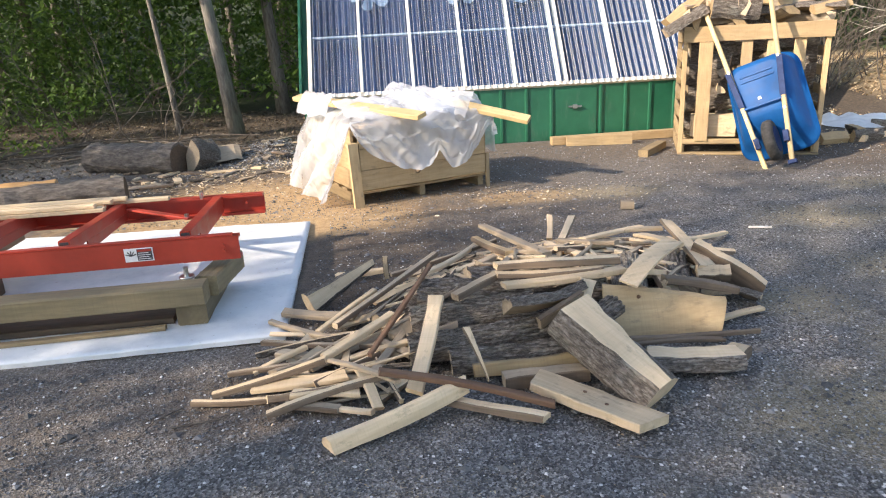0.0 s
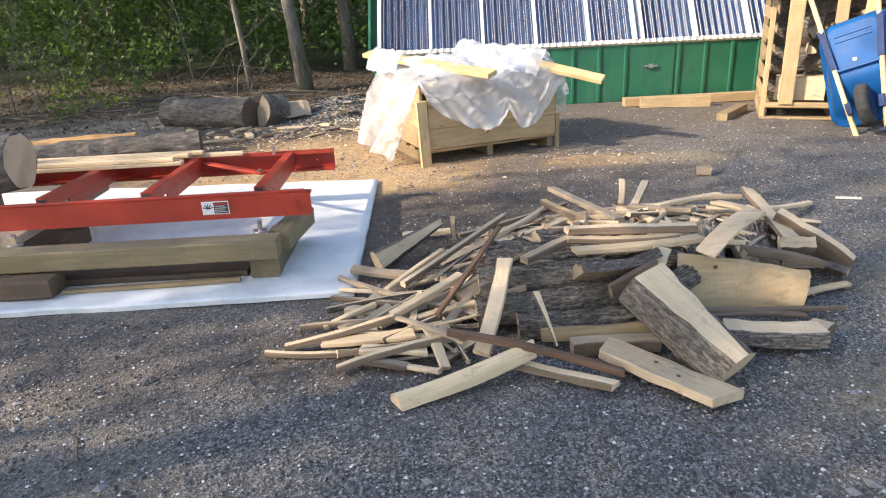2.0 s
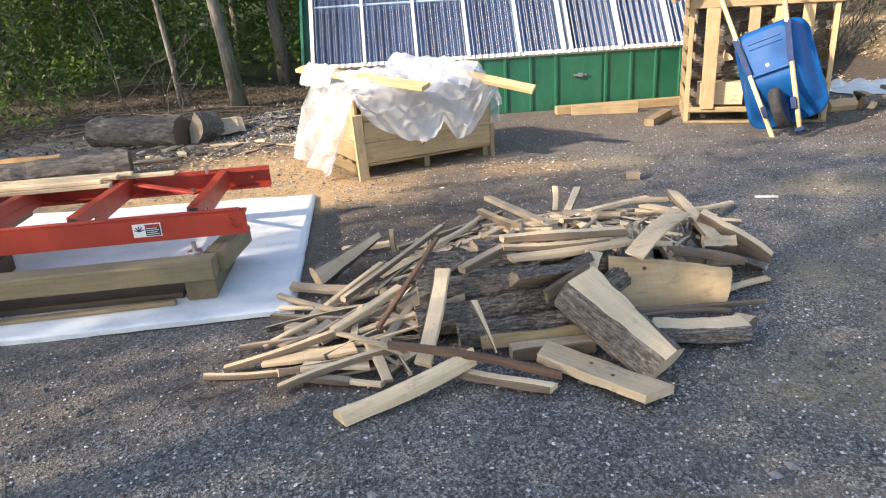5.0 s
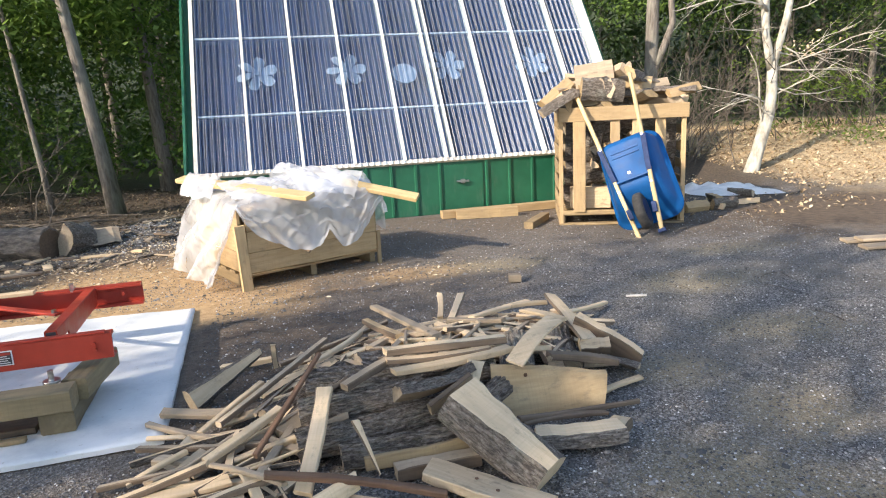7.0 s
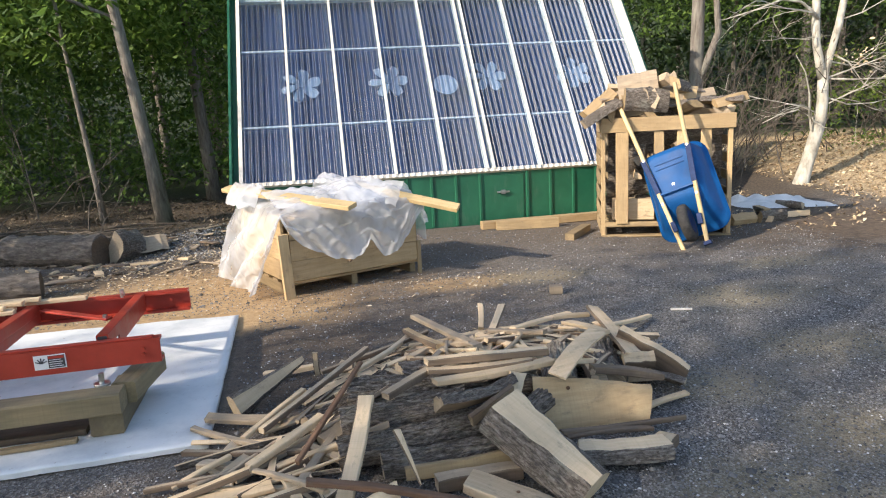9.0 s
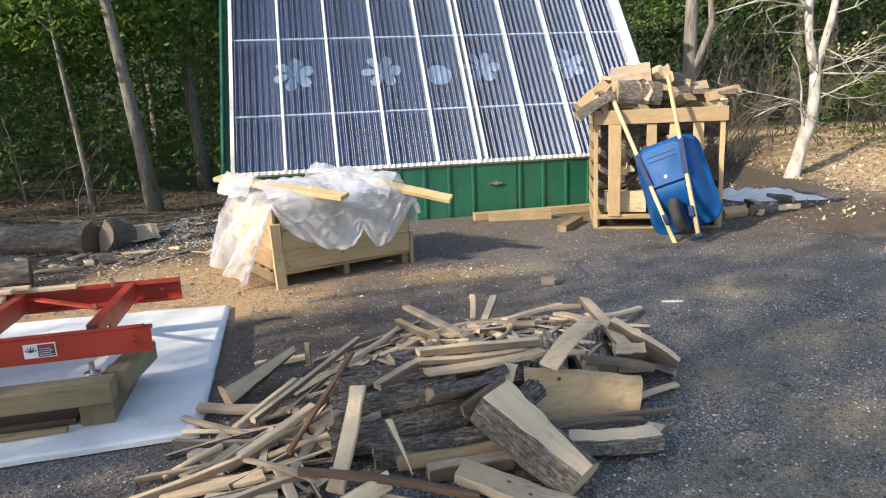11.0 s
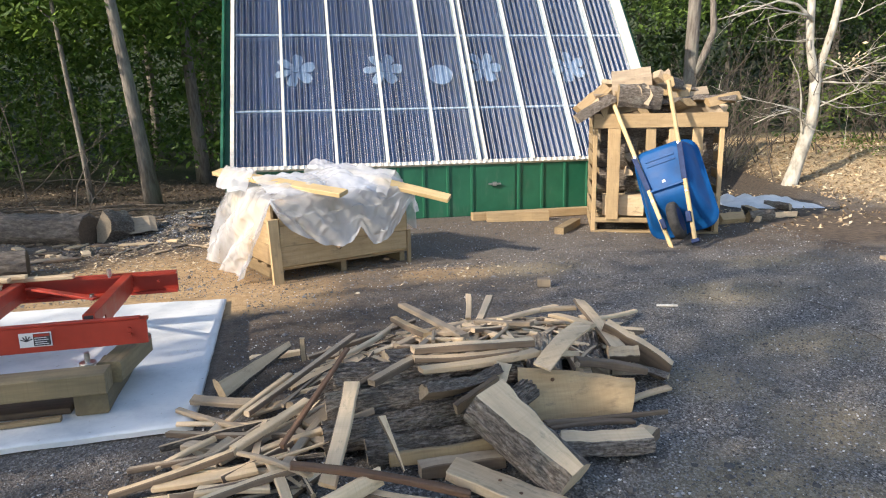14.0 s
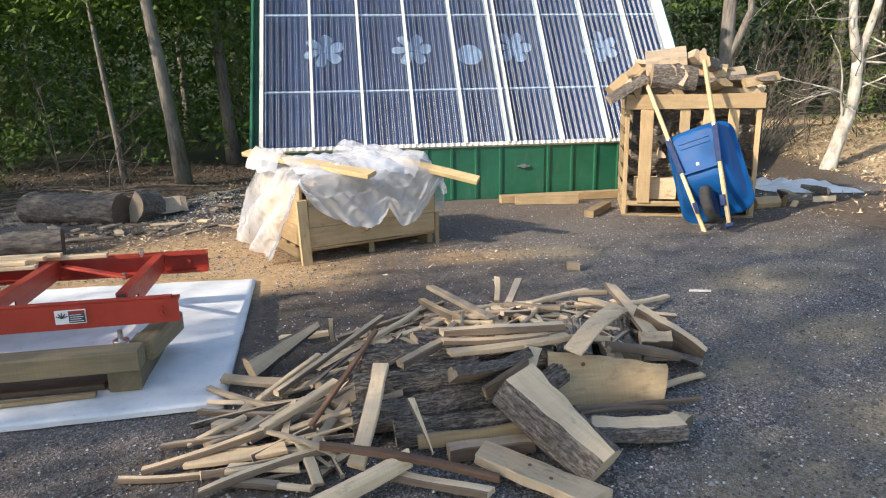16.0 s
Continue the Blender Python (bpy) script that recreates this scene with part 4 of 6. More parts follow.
wheel = obj("wheel", mesh_of(*loft([(0.185 * math.cos(2 * math.pi * i / 32), 0.185 * math.sin(2 * math.pi * i / 32)) for i in range(32)],
            [(-0.045, .72, .72, 0, 0, 0), (-0.045, .86, .86, 0, 0, 0), (-0.03, .97, .97, 0, 0, 0), (0, 1, 1, 0, 0, 0), (0.03, .97, .97, 0, 0, 0), (0.045, .86, .86, 0, 0, 0), (0.045, .72, .72, 0, 0, 0)])[:2], M_RUBBER, smooth=True),
            barrow, pose(0.25, 0, 0.02, 0, 0, 90), "black rubber wheel")
obj("hub", disc_mesh(0.12, 0.098, M_STEEL_BLUE, 20), wheel, pose(-0.049, 0, 0))

# ---- white sheet under the sawmill ----
sv, sf = [], []
NXS, NYS = 90, 50
cs = [Vector((-5.6, 2.55, 0)), Vector((-1.41, 2.77, 0)), Vector((-1.52, 4.79, 0)), Vector((-5.6, 4.9, 0))]
for layer in (0, 1):
    for j in range(NYS + 1):
        for i in range(NXS + 1):
            u, w = i / NXS, j / NYS
            p = (cs[0] * (1 - u) + cs[1] * u) * (1 - w) + (cs[3] * (1 - u) + cs[2] * u) * w
            edge = min(u * 4, (1 - u) * 4, w * 2, (1 - w) * 2, 0.3) / 0.3
            z = 0.028 + 0.006 * noise.noise((p.x * 3, p.y * 3, 0)) + 0.003 * noise.noise((p.x * 9, p.y * 9, 4))
            p = p + Vector((0.005 * noise.noise((p.y * 6, 1, 1)) * u, 0.007 * noise.noise((p.x * 3, 2, 2)), 0))
            sv.append((p.x, p.y, z if layer == 0 else z - 0.022))
m_ = (NXS + 1) * (NYS + 1)
for j in range(NYS):
    for i in range(NXS):
        a = j * (NXS + 1) + i
        sf.append((a, a + 1, a + NXS + 2, a + NXS + 1))
        sf.append((a + m_, a + NXS + 1 + m_, a + NXS + 2 + m_, a + 1 + m_))
for i in range(NXS):
    sf.append((i, i + m_, i + 1 + m_, i + 1))
for j in range(NYS):
    a = j * (NXS + 1) + NXS
    sf.append((a, a + m_, a + NXS + 1 + m_, a + NXS + 1))
sheet_mesh = mesh_of(sv, sf, M_SHEET, smooth=True)
for pl in sheet_mesh.polygons:
    pl.use_smooth = abs(pl.normal.z) > 0.5
obj("white_sheet", sheet_mesh, None, None, "dirty white foam sheet lying under a sawmill bed", "ground sheet")

# ---- timbers carrying the sawmill ----
G = "timbers under the sawmill"
BED = pose(-1.66, 3.20, 0, 0, 0, 2.6)


def bed(x, y, z):
    return BED @ Vector((x, y, z))


TH = 0.10
bar("cross_timber", bed(-0.22, -0.21, 0.03 + TH / 2), bed(-0.22, 0.30, 0.03 + TH / 2), 0.14, TH, M_TREATED, seed=300, c=0.008, label="square treated timber lying on a white sheet", category="timber", group=G, segs=3)
bar("cross_timber", bed(-0.16, -0.10, 0.03 + TH * 1.5), bed(-0.10, 0.30, 0.03 + TH * 1.5), 0.11, TH, M_TREATED, seed=301, c=0.008, label="square treated timber carrying a sawmill bed", category="timber", group=G, segs=3)
bar("long_timber", bed(-4.1, -0.18, 0.03 + TH * 1.5 + 0.002), bed(-0.145, -0.18, 0.03 + TH * 1.5 + 0.002), 0.12, TH, M_TREATED, seed=302, c=0.008, label="long treated timber carrying a sawmill bed", category="timber", group=G, segs=5)
bar("packing_block", bed(-2.45, 0.97, 0.155), bed(-2.2, 0.97, 0.155), 0.14, 0.24, M_TREATED, seed=303, c=0.008, label="square timber block under a sawmill rail", category="timber", group=G)
bar("cross_timber", bed(-1.50, -0.12, 0.03 + TH * 2 + 0.022), bed(-1.50, 0.9, 0.03 + TH * 2 + 0.022), 0.14, 0.045, M_OLD, seed=304, c=0.006, label="brown timber packing under a sawmill bed", category="timber", group=G)
bar("cross_timber", bed(-1.55, -0.25, 0.03 + TH / 2), bed(-1.55, 0.5, 0.03 + TH / 2), 0.30, TH, M_DARK, seed=305, c=0.008, label="dark brown timber block on a white sheet", category="timber", group=G)

# board under the long timber, its dark colour also paints the timber's shadow
bar("dark_plank", bed(-3.6, -0.13, 0.046), bed(-0.32, -0.10, 0.046), 0.15, 0.03, M_DARK, seed=306, c=0.004, label="brown plank lying on a white sheet, the timber's shadow in its dark colour", category="plank", group=G, segs=4)
# long dark brown bar along the near side of the sheet
bar("dark_timber", bed(-3.6, -0.30, 0.08), bed(-1.2, -0.26, 0.08), 0.14, 0.09, M_DARK, seed=308, c=0.008, label="dark brown bar lying on a white sheet", category="timber", group=G, segs=4)
bar("tan_plank", bed(-1.18, -0.27, 0.040), bed(-0.34, -0.235, 0.040), 0.035, 0.02, M_PALLET, seed=307, c=0.003, label="narrow tan plank lying on a white sheet", category="plank", group=G, segs=3)

# ---- sawmill bed ----
mill = thing("sawmill_bed", BED, "red steel sawmill bed on treated timbers", "sawmill bed")
ZB, ZT = 0.275, 0.392


def beam_mesh(length, w, h):
    """An angle beam: a tall web with a folded top lip."""
    prof = [(0, 0), (w, 0), (w, h * 0.12), (0.012, h * 0.12), (0.012, h * 0.88), (w, h * 0.88), (w, h), (0, h)]
    return mesh_of(*loft(prof, [(-length, 1, 1, 0, 0, 0), (0, 1, 1, 0, 0, 0)])[:2], M_RED)


obj("near_rail", beam_mesh(4.4, 0.06, ZT - ZB), mill, pose(0, 0, ZB))
far = beam_mesh(4.4, 0.06, ZT - ZB + 0.01)
obj("far_rail", far, mill, pose(0.0, 0.98, ZB) @ Matrix.Scale(-1, 4, (0, 1, 0)))
bar("rail_lip", (-4.4, 0.02, ZT + 0.006), (-0.03, 0.02, ZT + 0.006), 0.03, 0.012, M_RED, mill)
for x in (-0.265, -0.84, -1.37, -1.98, -2.58):
    bunk = bar("bunk", (x, 0.07, ZT - 0.005), (x - 0.01, 0.94, ZT - 0.02), 0.055, 0.062, M_RED, mill, c=0.004)
    # black plate painted in for the shade inside the tube
    obj("hollow_end", bar_mesh(0.004, 0.042, 0.046, M_BLACK, 0.003), bunk, pose(-0.003, 0, 0), "black plate for the shade in an open tube end")
    bar("bunk_web", (x + 0.012, 0.30, ZT - 0.065), (x + 0.012, 0.93, ZT - 0.06), 0.008, 0.07, M_RED, mill)
brace = bar("diagonal_brace", (-0.79, 0.88, ZT - 0.02), (-0.36, 0.57, ZT - 0.03), 0.045, 0.012, M_RED, mill)
obj("brace_bolt", disc_mesh(0.014, 0.02, M_ZINC, 6), brace, pose(0.50, 0, 0.002, 0, -90, 0), "zinc bolt head")
for x in (-0.245, -1.45):
    foot = obj("levelling_foot", disc_mesh(0.012, 0.055, M_ZINC, 12), mill, pose(x, -0.10, ZB - 0.043, 0, -90, 0), "zinc levelling bolt")
    obj("foot_pad", disc_mesh(0.036, 0.012, M_ZINC, 20), foot, pose(-0.003, 0, 0))
for x, y, z in ((-0.075, -0.004, 0.352), (-0.075, -0.004, 0.325), (-0.10, 0.92, 0.352)):
    obj("rail_bolt", disc_mesh(0.009, 0.012, M_RED, 6), mill, pose(x, y, z, 0, 0, -90), "red painted bolt head")
# dark plate that stands for shade in the open rail end
obj("end_plate", bar_mesh(0.006, 0.05, ZT - ZB - 0.03, M_DARK, 0.002), mill, pose(-0.02, 0.034, (ZT + ZB) / 2), "dark plate for the shade in the rail's open end")
for x, y in ((-0.17, 0.93), (-1.62, 0.86)):
    obj("clamp_bolt", disc_mesh(0.013, 0.05, M_ZINC, 10), mill, pose(x - 0.2, y, ZT, 0, -90, 0), "zinc clamp bolt")
plate = obj("warning_label", bar_mesh(0.135, 0.002, 0.068, M_WHITE, 0.0005), mill, pose(-0.545, -0.002, ZB + 0.062), "white and black warning label")
for q in range(5):
    obj("pictogram", bar_mesh(0.026, 0.0012, 0.005, M_BLACK, 0.0004), plate, pose(0.031, -0.0022 - 0.0002 * q, -0.004) @ pose(0, 0, 0, 0, -20 - 35 * q, 0))
obj("text_panel", bar_mesh(0.070, 0.002, 0.058, M_BLACK, 0.0004), plate, pose(0.060, -0.002, 0))
obj("heading_bar", bar_mesh(0.066, 0.001, 0.012, M_RED, 0.0002), plate, pose(0.062, -0.0035, 0.021))
for q in range(4):
    obj("text_bar", bar_mesh(0.05 + 0.008 * (q % 2), 0.001, 0.003, M_WHITE, 0.0002), plate, pose(0.065, -0.0035, 0.009 - q * 0.010))
for q, (y, z, xe, w) in enumerate(((0.74, 0.022, -0.88, 0.05), (0.80, 0.024, -0.90, 0.06), (0.75, 0.046, -0.93, 0.05), (0.82, 0.050, -0.86, 0.055), (0.92, 0.024, -0.56, 0.05), (0.90, 0.046, -0.80, 0.045))):
    bar("board_strip", bed(-3.6, y - 0.01, ZT + z), bed(xe, y, ZT + z), w, 0.022, M_CUT, seed=320 + q, segs=5, bow=0.008 * (q % 3 - 1), label="thin pale edging board lying on a sawmill bed", category="board", group="boards on the sawmill")


def log_mesh(length, r, seed, bumps=0.06, n=22):
    rnd = random.Random(seed)
    prof = [(r * math.cos(2 * math.pi * i / n) * rnd.uniform(1 - bumps, 1 + bumps), r * math.sin(2 * math.pi * i / n) * rnd.uniform(1 - bumps, 1 + bumps)) for i in range(n)]
    st = [(length * i / 13, rnd.uniform(.95, 1.04), rnd.uniform(.95, 1.04), rnd.uniform(-.01, .01), rnd.uniform(-.01, .01), 0) for i in range(14)]
    st = [(-0.004, .93, .93, 0, 0, 0)] + st
    v, f, side = loft(prof, st)
    v = [(a, b + rnd.uniform(-.008, .008), c_ + rnd.uniform(-.008, .008)) for a, b, c_ in v]
    return mesh_of(v, f, [M_LOG, M_ENDGRAIN], [1 if s < 0 else 0 for s in side], smooth=False)


obj("saw_log", log_mesh(1.3, 0.155, 5, 0.03), None, Matrix.Translation(bed(-1.56, 0.30, ZT + 0.175)) @ pose(0, 0, 0, 0, 0, 182.6), "barked saw log resting on a sawmill bed", "log")

# ---- logs at the edge of the woods ----
obj("dark_log", log_mesh(1.5, 0.12, 6), None, pose(-3.30, 6.06, 0.11, 0, 0, 194), "dark weathered log lying on bare soil", "log").data.materials[1] = M_DARK
obj("orange_log", log_mesh(1.6, 0.115, 7, 0.14), None, pose(-4.0, 6.28, 0.08, 0, 0, 194), "log with stripped orange bark lying on soil", "log").data.materials[0] = M_ORANGE
obj("thick_log", log_mesh(1.2, 0.17, 8), None, pose(-3.20, 7.36, 0.15, 0, 0, 157), "thick grey log lying at the wood's edge", "log").data.materials[1] = M_DARK
obj("split_round", split_log(0.30, 0.215, 60, 150, M_OLD), None, pose(-2.98, 7.50, 0.135, 100, 10, 60), "large split log round with a weathered cut face", "log")
obj("split_round", split_log(0.32, 0.20, 61, 130, M_OLD), None, pose(-2.80, 7.75, 0.12, 200, 0, 20), "large split log round lying on its bark", "log")
for j in range(80):
    r_ = random.Random(400 + j)
    x, y = r_.uniform(-4.0, -1.9), r_.uniform(6.5, 8.9)
    a = r_.uniform(-80, 90)
    L = r_.uniform(0.08, 0.36)
    z = ground_height(x, y) + 0.012
    bar("bark_strip", (x, y, z), (x + L * math.cos(radians(a)), y + L * math.sin(radians(a)), z + 0.01), r_.uniform(0.02, 0.10), r_.uniform(.008, .03), (M_CUT, M_OLD, M_BARK, M_OLD, M_EDGE)[j % 5], seed=400 + j, label="loose strip of split wood on the soil", category="wood scrap", group="wood scraps", segs=2, bow=0.01)

# white scraps and chunks beside the crate
tv, tf = [], []
for j in range(25):
    for i in range(37):
        a, b = i / 36, j / 24
        x, y = 4.45 + 1.0 * a + 0.1 * noise.noise((b * 4, 0, 3)), 7.45 + 0.85 * b - 0.25 * a + 0.1 * noise.noise((a * 4, 5, 3))
        rim = min(1.0, 5 * min(a, 1 - a, b, 1 - b))
        tv.append((x, y, ground_height(x, y) + 0.01 + rim * (0.05 + 0.09 * abs(noise.noise((x * 4, y * 4, 7))) + 0.015 * noise.noise((x * 12, y * 12, 2)))))
for j in range(24):
    for i in range(36):
        q = j * 37 + i
        tf.append((q, q + 1, q + 38, q + 37))
obj("white_tarp", mesh_of(tv, tf, M_SHEET, smooth=True), None, None, "crumpled white sheet lying on the ground beside the crate", "tarp")
for j in range(7):
    r_ = random.Random(445 + j)
    x, y = r_.uniform(3.7, 5.2), r_.uniform(6.5, 7.6)
    firewood(pose(x, y, ground_height(x, y) + 0.05, r_.uniform(0, 360), 0, r_.uniform(0, 180)) @ Matrix.Scale(0.8, 4), j, "split firewood billet lying on the soil", "loose firewood")

DENSE_TREES = [(-10.0, 7.6, 0.75), (-10.5, 5.0, 0.65), (-12.0, 8.6, 0.75), (-10.0, -1.5, 0.62), (-8.3, -1.4, 0.5)]
SHADE_TREES = [(-9.0, -1.3, 0.95), (-10.8, 3.2, 0.55), (-9.4, 3.9, 0.5), (-12.0, 3.4, 0.8), (-14.5, 4.4, 0.9), (-8.6, 6.2, 0.7)] + [(-13.4 + 1.25 * i, (-1.15 if i < 7 else -2.2) - 0.4 * (i % 2), 1.0 if i < 4 else (0.5 if i == 6 else 0.78)) for i in range(10)]


# ---- heap of sawmill offcuts ----
def barked_slab(L, w, t, seed, taper=1.0, nx=44, ny=22):
    """A slab along x: furrowed bark below z=0 on a rounded back, a sawn face on top."""
    rnd = random.Random(seed)
    off = rnd.uniform(0, 50)
    v, f, idx = [], [], []
    for i in range(nx + 1):
        u = i / nx
        g = 1 + (taper - 1) * u + 0.08 * noise.noise((u * 3, off, 0))
        bow = 0.02 * math.sin(math.pi * u)
        for j in range(ny + 1):
            q = -1 + 2 * j / ny
            ridge = noise.noise((u * L * 7, q * w * 42, off)) + 0.6 * noise.noise((u * L * 26, q * w * 70, off + 4)) + 0.5 * (abs(noise.noise((u * L * 11, q * w * 24, off + 9))) - 0.2)
            z = -t * math.sqrt(max(0.0, 1 - q * q)) ** 0.8 - 0.017 * ridge * (1 - q ** 6)
            ragged = 0.012 * noise.noise((q * 9, off, 2)) if i in (0, nx) else 0
            v.append((L * u + ragged, q * w / 2 * g + 0.006 * ridge * abs(q), z + t * 0.3 + bow))
        v.append((L * u, w / 2 * g * 0.97, t * 0.3 + 0.004 + bow))
        v.append((L * u, -w / 2 * g * 0.97, t * 0.3 + 0.004 + bow))
    n1 = ny + 3
    for i in range(nx):
        for j in range(n1):
            k2 = (j + 1) % n1
            f.append((i * n1 + j, (i + 1) * n1 + j, (i + 1) * n1 + k2, i * n1 + k2))
            idx.append(0 if j == ny + 1 else 1)
    f += [tuple(range(n1)), tuple(nx * n1 + j for j in range(n1 - 1, -1, -1))]
    return mesh_of(v, f, [M_OLD, M_BARK], idx + [0, 0])


def offcut(a, b, w, t, style, roll=0.0, seed=0, name="offcut", label="", taper=1.0, live=None):
    """One piece of waste wood from a to b. Styles: sawn, old, red, slab (sawn face up, bark below), bark (bark up)."""
    rnd = random.Random(seed)
    L = (Vector(b) - Vector(a)).length
    if style == "slab":
        prof = [(w / 2 * math.cos(radians(q)), -t * math.sin(radians(q)) + t * 0.3) for q in (0, 25, 55, 90, 125, 155, 180)][::-1]
    elif style == "round":
        prof = [(w / 2 * math.cos(radians(q)), t * (math.sin(radians(q)) - 0.45)) for q in range(0, 181, 18)]
    elif style == "flitch":
        prof = [(-.30 * w, t * .4), (-.46 * w, t * .1), (-.5 * w, -t * .25), (-.3 * w, -t * .5), (.3 * w, -t * .5), (.5 * w, -t * .25), (.46 * w, t * .1), (.30 * w, t * .4)]
    else:
        prof = None
    segs = 6
    st = []
    bow = rnd.uniform(-.012, .012) * L * 2
    for i in range(segs + 1):
        u = i / segs
        g = (1 + (taper - 1) * u)
        st.append((L * u, g * rnd.uniform(.92, 1.07), rnd.uniform(.88, 1.1), bow * math.sin(math.pi * u), bow * .5 * math.sin(math.pi * u), rnd.uniform(-.03, .03)))
    if style == "bark":
        me, roll = barked_slab(L, w, t * 0.8, seed, taper), roll + 180
    else:
        prof = prof or chamfered(w, t, min(0.004, t * 0.2))
        v, f, side = loft(prof, st)
        n_ = len(prof)
        # the saw leaves the ends a little askew and torn
        for end, base in ((-1, 0), (1, segs * n_)):
            skew = rnd.uniform(-.35, .35)
            for q in range(n_):
                x_, y_, z_ = v[base + q]
                v[base + q] = (x_ + skew * y_ + rnd.uniform(-.003, .003), y_, z_)
        face = {"sawn": M_CUT, "old": M_OLD, "red": M_RED_BARK, "slab": M_CUT, "flitch": M_CUT, "round": M_CUT, "pine": M_PINE}[style]
        if style in ("slab", "flitch"):
            me = mesh_of(v, f, [face, M_BARK], [0 if q in (n_ - 1, -1) else 1 for q in side])
        else:
            live = live or rnd.choice(((), (1, 2, 3), (5, 6, 7), (1, 2, 3, 5, 6, 7), (0, 1, 2, 3)))
            me = mesh_of(v, f, [face, M_EDGE], [1 if q in live and w < 0.12 and style not in ("red", "round") else 0 for q in side])
    text = label or {"sawn": "pale sawn offcut strip in a heap on gravel", "old": "weathered tan offcut strip in a heap on gravel", "red": "thin reddish bark edging on a heap of offcuts",
                     "slab": "thick sawn slab with bark on its back", "flitch": "thick sawn slab with bark on both edges", "round": "pale sawn strip with a rounded back", "bark": "grey barked slab lying in a heap of offcuts", "pine": "yellow sawn offcut strip in a heap"}[style]
    return obj(name, me, None, along(a, b, roll), text, "offcut", "heap of offcuts")


def heap_height(x, y):
    return 0.27 * math.exp(-((x + 0.12) / 0.72) ** 2 - ((y - 2.78) / 0.62) ** 2) + 0.10 * math.exp(-((x - 0.3) / 0.8) ** 2 - ((y - 3.4) / 0.4) ** 2)


# the strips that lie fanned out and on top
offcut((-1.677, 2.25, .02), (-1.381, 2.225, .02), .026, .022, "sawn", seed=1)
offcut((-1.377, 2.102, .03), (-0.949, 2.209, .09), .03, .026, "sawn", seed=2)
offcut((-1.608, 2.276, .03), (-1.183, 2.362, .10), .032, .024, "sawn", seed=3)
offcut((-1.461, 2.29, .035), (-1.108, 2.297, .06), .055, .022, "sawn", seed=4, taper=1.3)
offcut((-1.585, 2.439, .03), (-1.24, 2.439, .05), .024, .02, "old", seed=5)
offcut((-1.484, 2.433, .03), (-1.282, 2.528, .08), .024, .02, "sawn", seed=6)
offcut((-1.489, 2.672, .05), (-0.979, 2.501, .07), .03, .022, "old", seed=7)
offcut((-1.499, 2.922, .04), (-1.173, 2.629, .06), .03, .022, "old", seed=8)
offcut((-1.201, 2.418, .08), (-0.918, 2.636, .15), .042, .028, "sawn", seed=9)
offcut((-1.255, 2.712, .06), (-1.006, 3.024, .12), .028, .02, "sawn", seed=10)
offcut((-1.179, 2.723, .08), (-0.684, 3.335, .18), .032, .024, "old", seed=11)
offcut((-1.016, 2.366, .10), (-0.735, 2.871, .28), .022, .018, "red", seed=12)
offcut((-0.853, 2.085, .08), (-0.735, 2.54, .25), .064, .024, "sawn", seed=13, label="straight pale sawn strip leaning on a heap")
offcut((-1.145, 1.877, .035), (-0.668, 2.091, .10), .062, .055, "round", roll=8, seed=14, label="thick pale sawn strip at the heap's edge")
offcut((-0.971, 2.111, .16), (-0.374, 1.978, .05), .034, .022, "red", seed=15)
offcut((-0.749, 2.088, .04), (-0.412, 1.931, .03), .042, .03, "sawn", seed=16)
offcut((-1.334, 3.065, .05), (-1.029, 3.407, .13), .13, .06, "flitch", roll=55, seed=17, taper=0.35)
offcut((-1.236, 3.524, .03), (-0.956, 3.507, .05), .036, .03, "sawn", seed=18)
offcut((-0.95, 3.45, .02), (-0.955, 3.44, .15), .032, .02, "sawn", seed=180)
offcut((-0.645, 2.224, .25), (-0.585, 2.09, .10), .03, .012, "sawn", seed=19, taper=0.15)
offcut((-1.053, 2.273, .10), (-0.981, 2.078, .03), .042, .02, "sawn", seed=20)
offcut((-1.222, 2.15, .03), (-1.001, 2.06, .03), .024, .018, "sawn", seed=21)
offcut((-1.171, 2.351, .10), (-0.908, 2.098, .12), .022, .018, "old", seed=22)
offcut((-1.30, 2.20, .05), (-1.05, 2.17, .05), .05, .02, "sawn", seed=23)
offcut((-1.32, 2.16, .03), (-1.12, 2.10, .03), .04, .02, "old", seed=24)
offcut((-0.46, 2.706, .31), (0.083, 2.677, .31), .05, .032, "sawn", seed=30, label="straight pale sawn strip on top of a heap")
offcut((-0.463, 2.66, .285), (-0.002, 2.65, .285), .045, .024, "sawn", seed=31)
offcut((-0.441, 2.593, .26), (0.081, 2.628, .28), .05, .026, "sawn", seed=32)
offcut((-0.655, 2.554, .24), (-0.437, 2.695, .28), .045, .03, "old", seed=33)
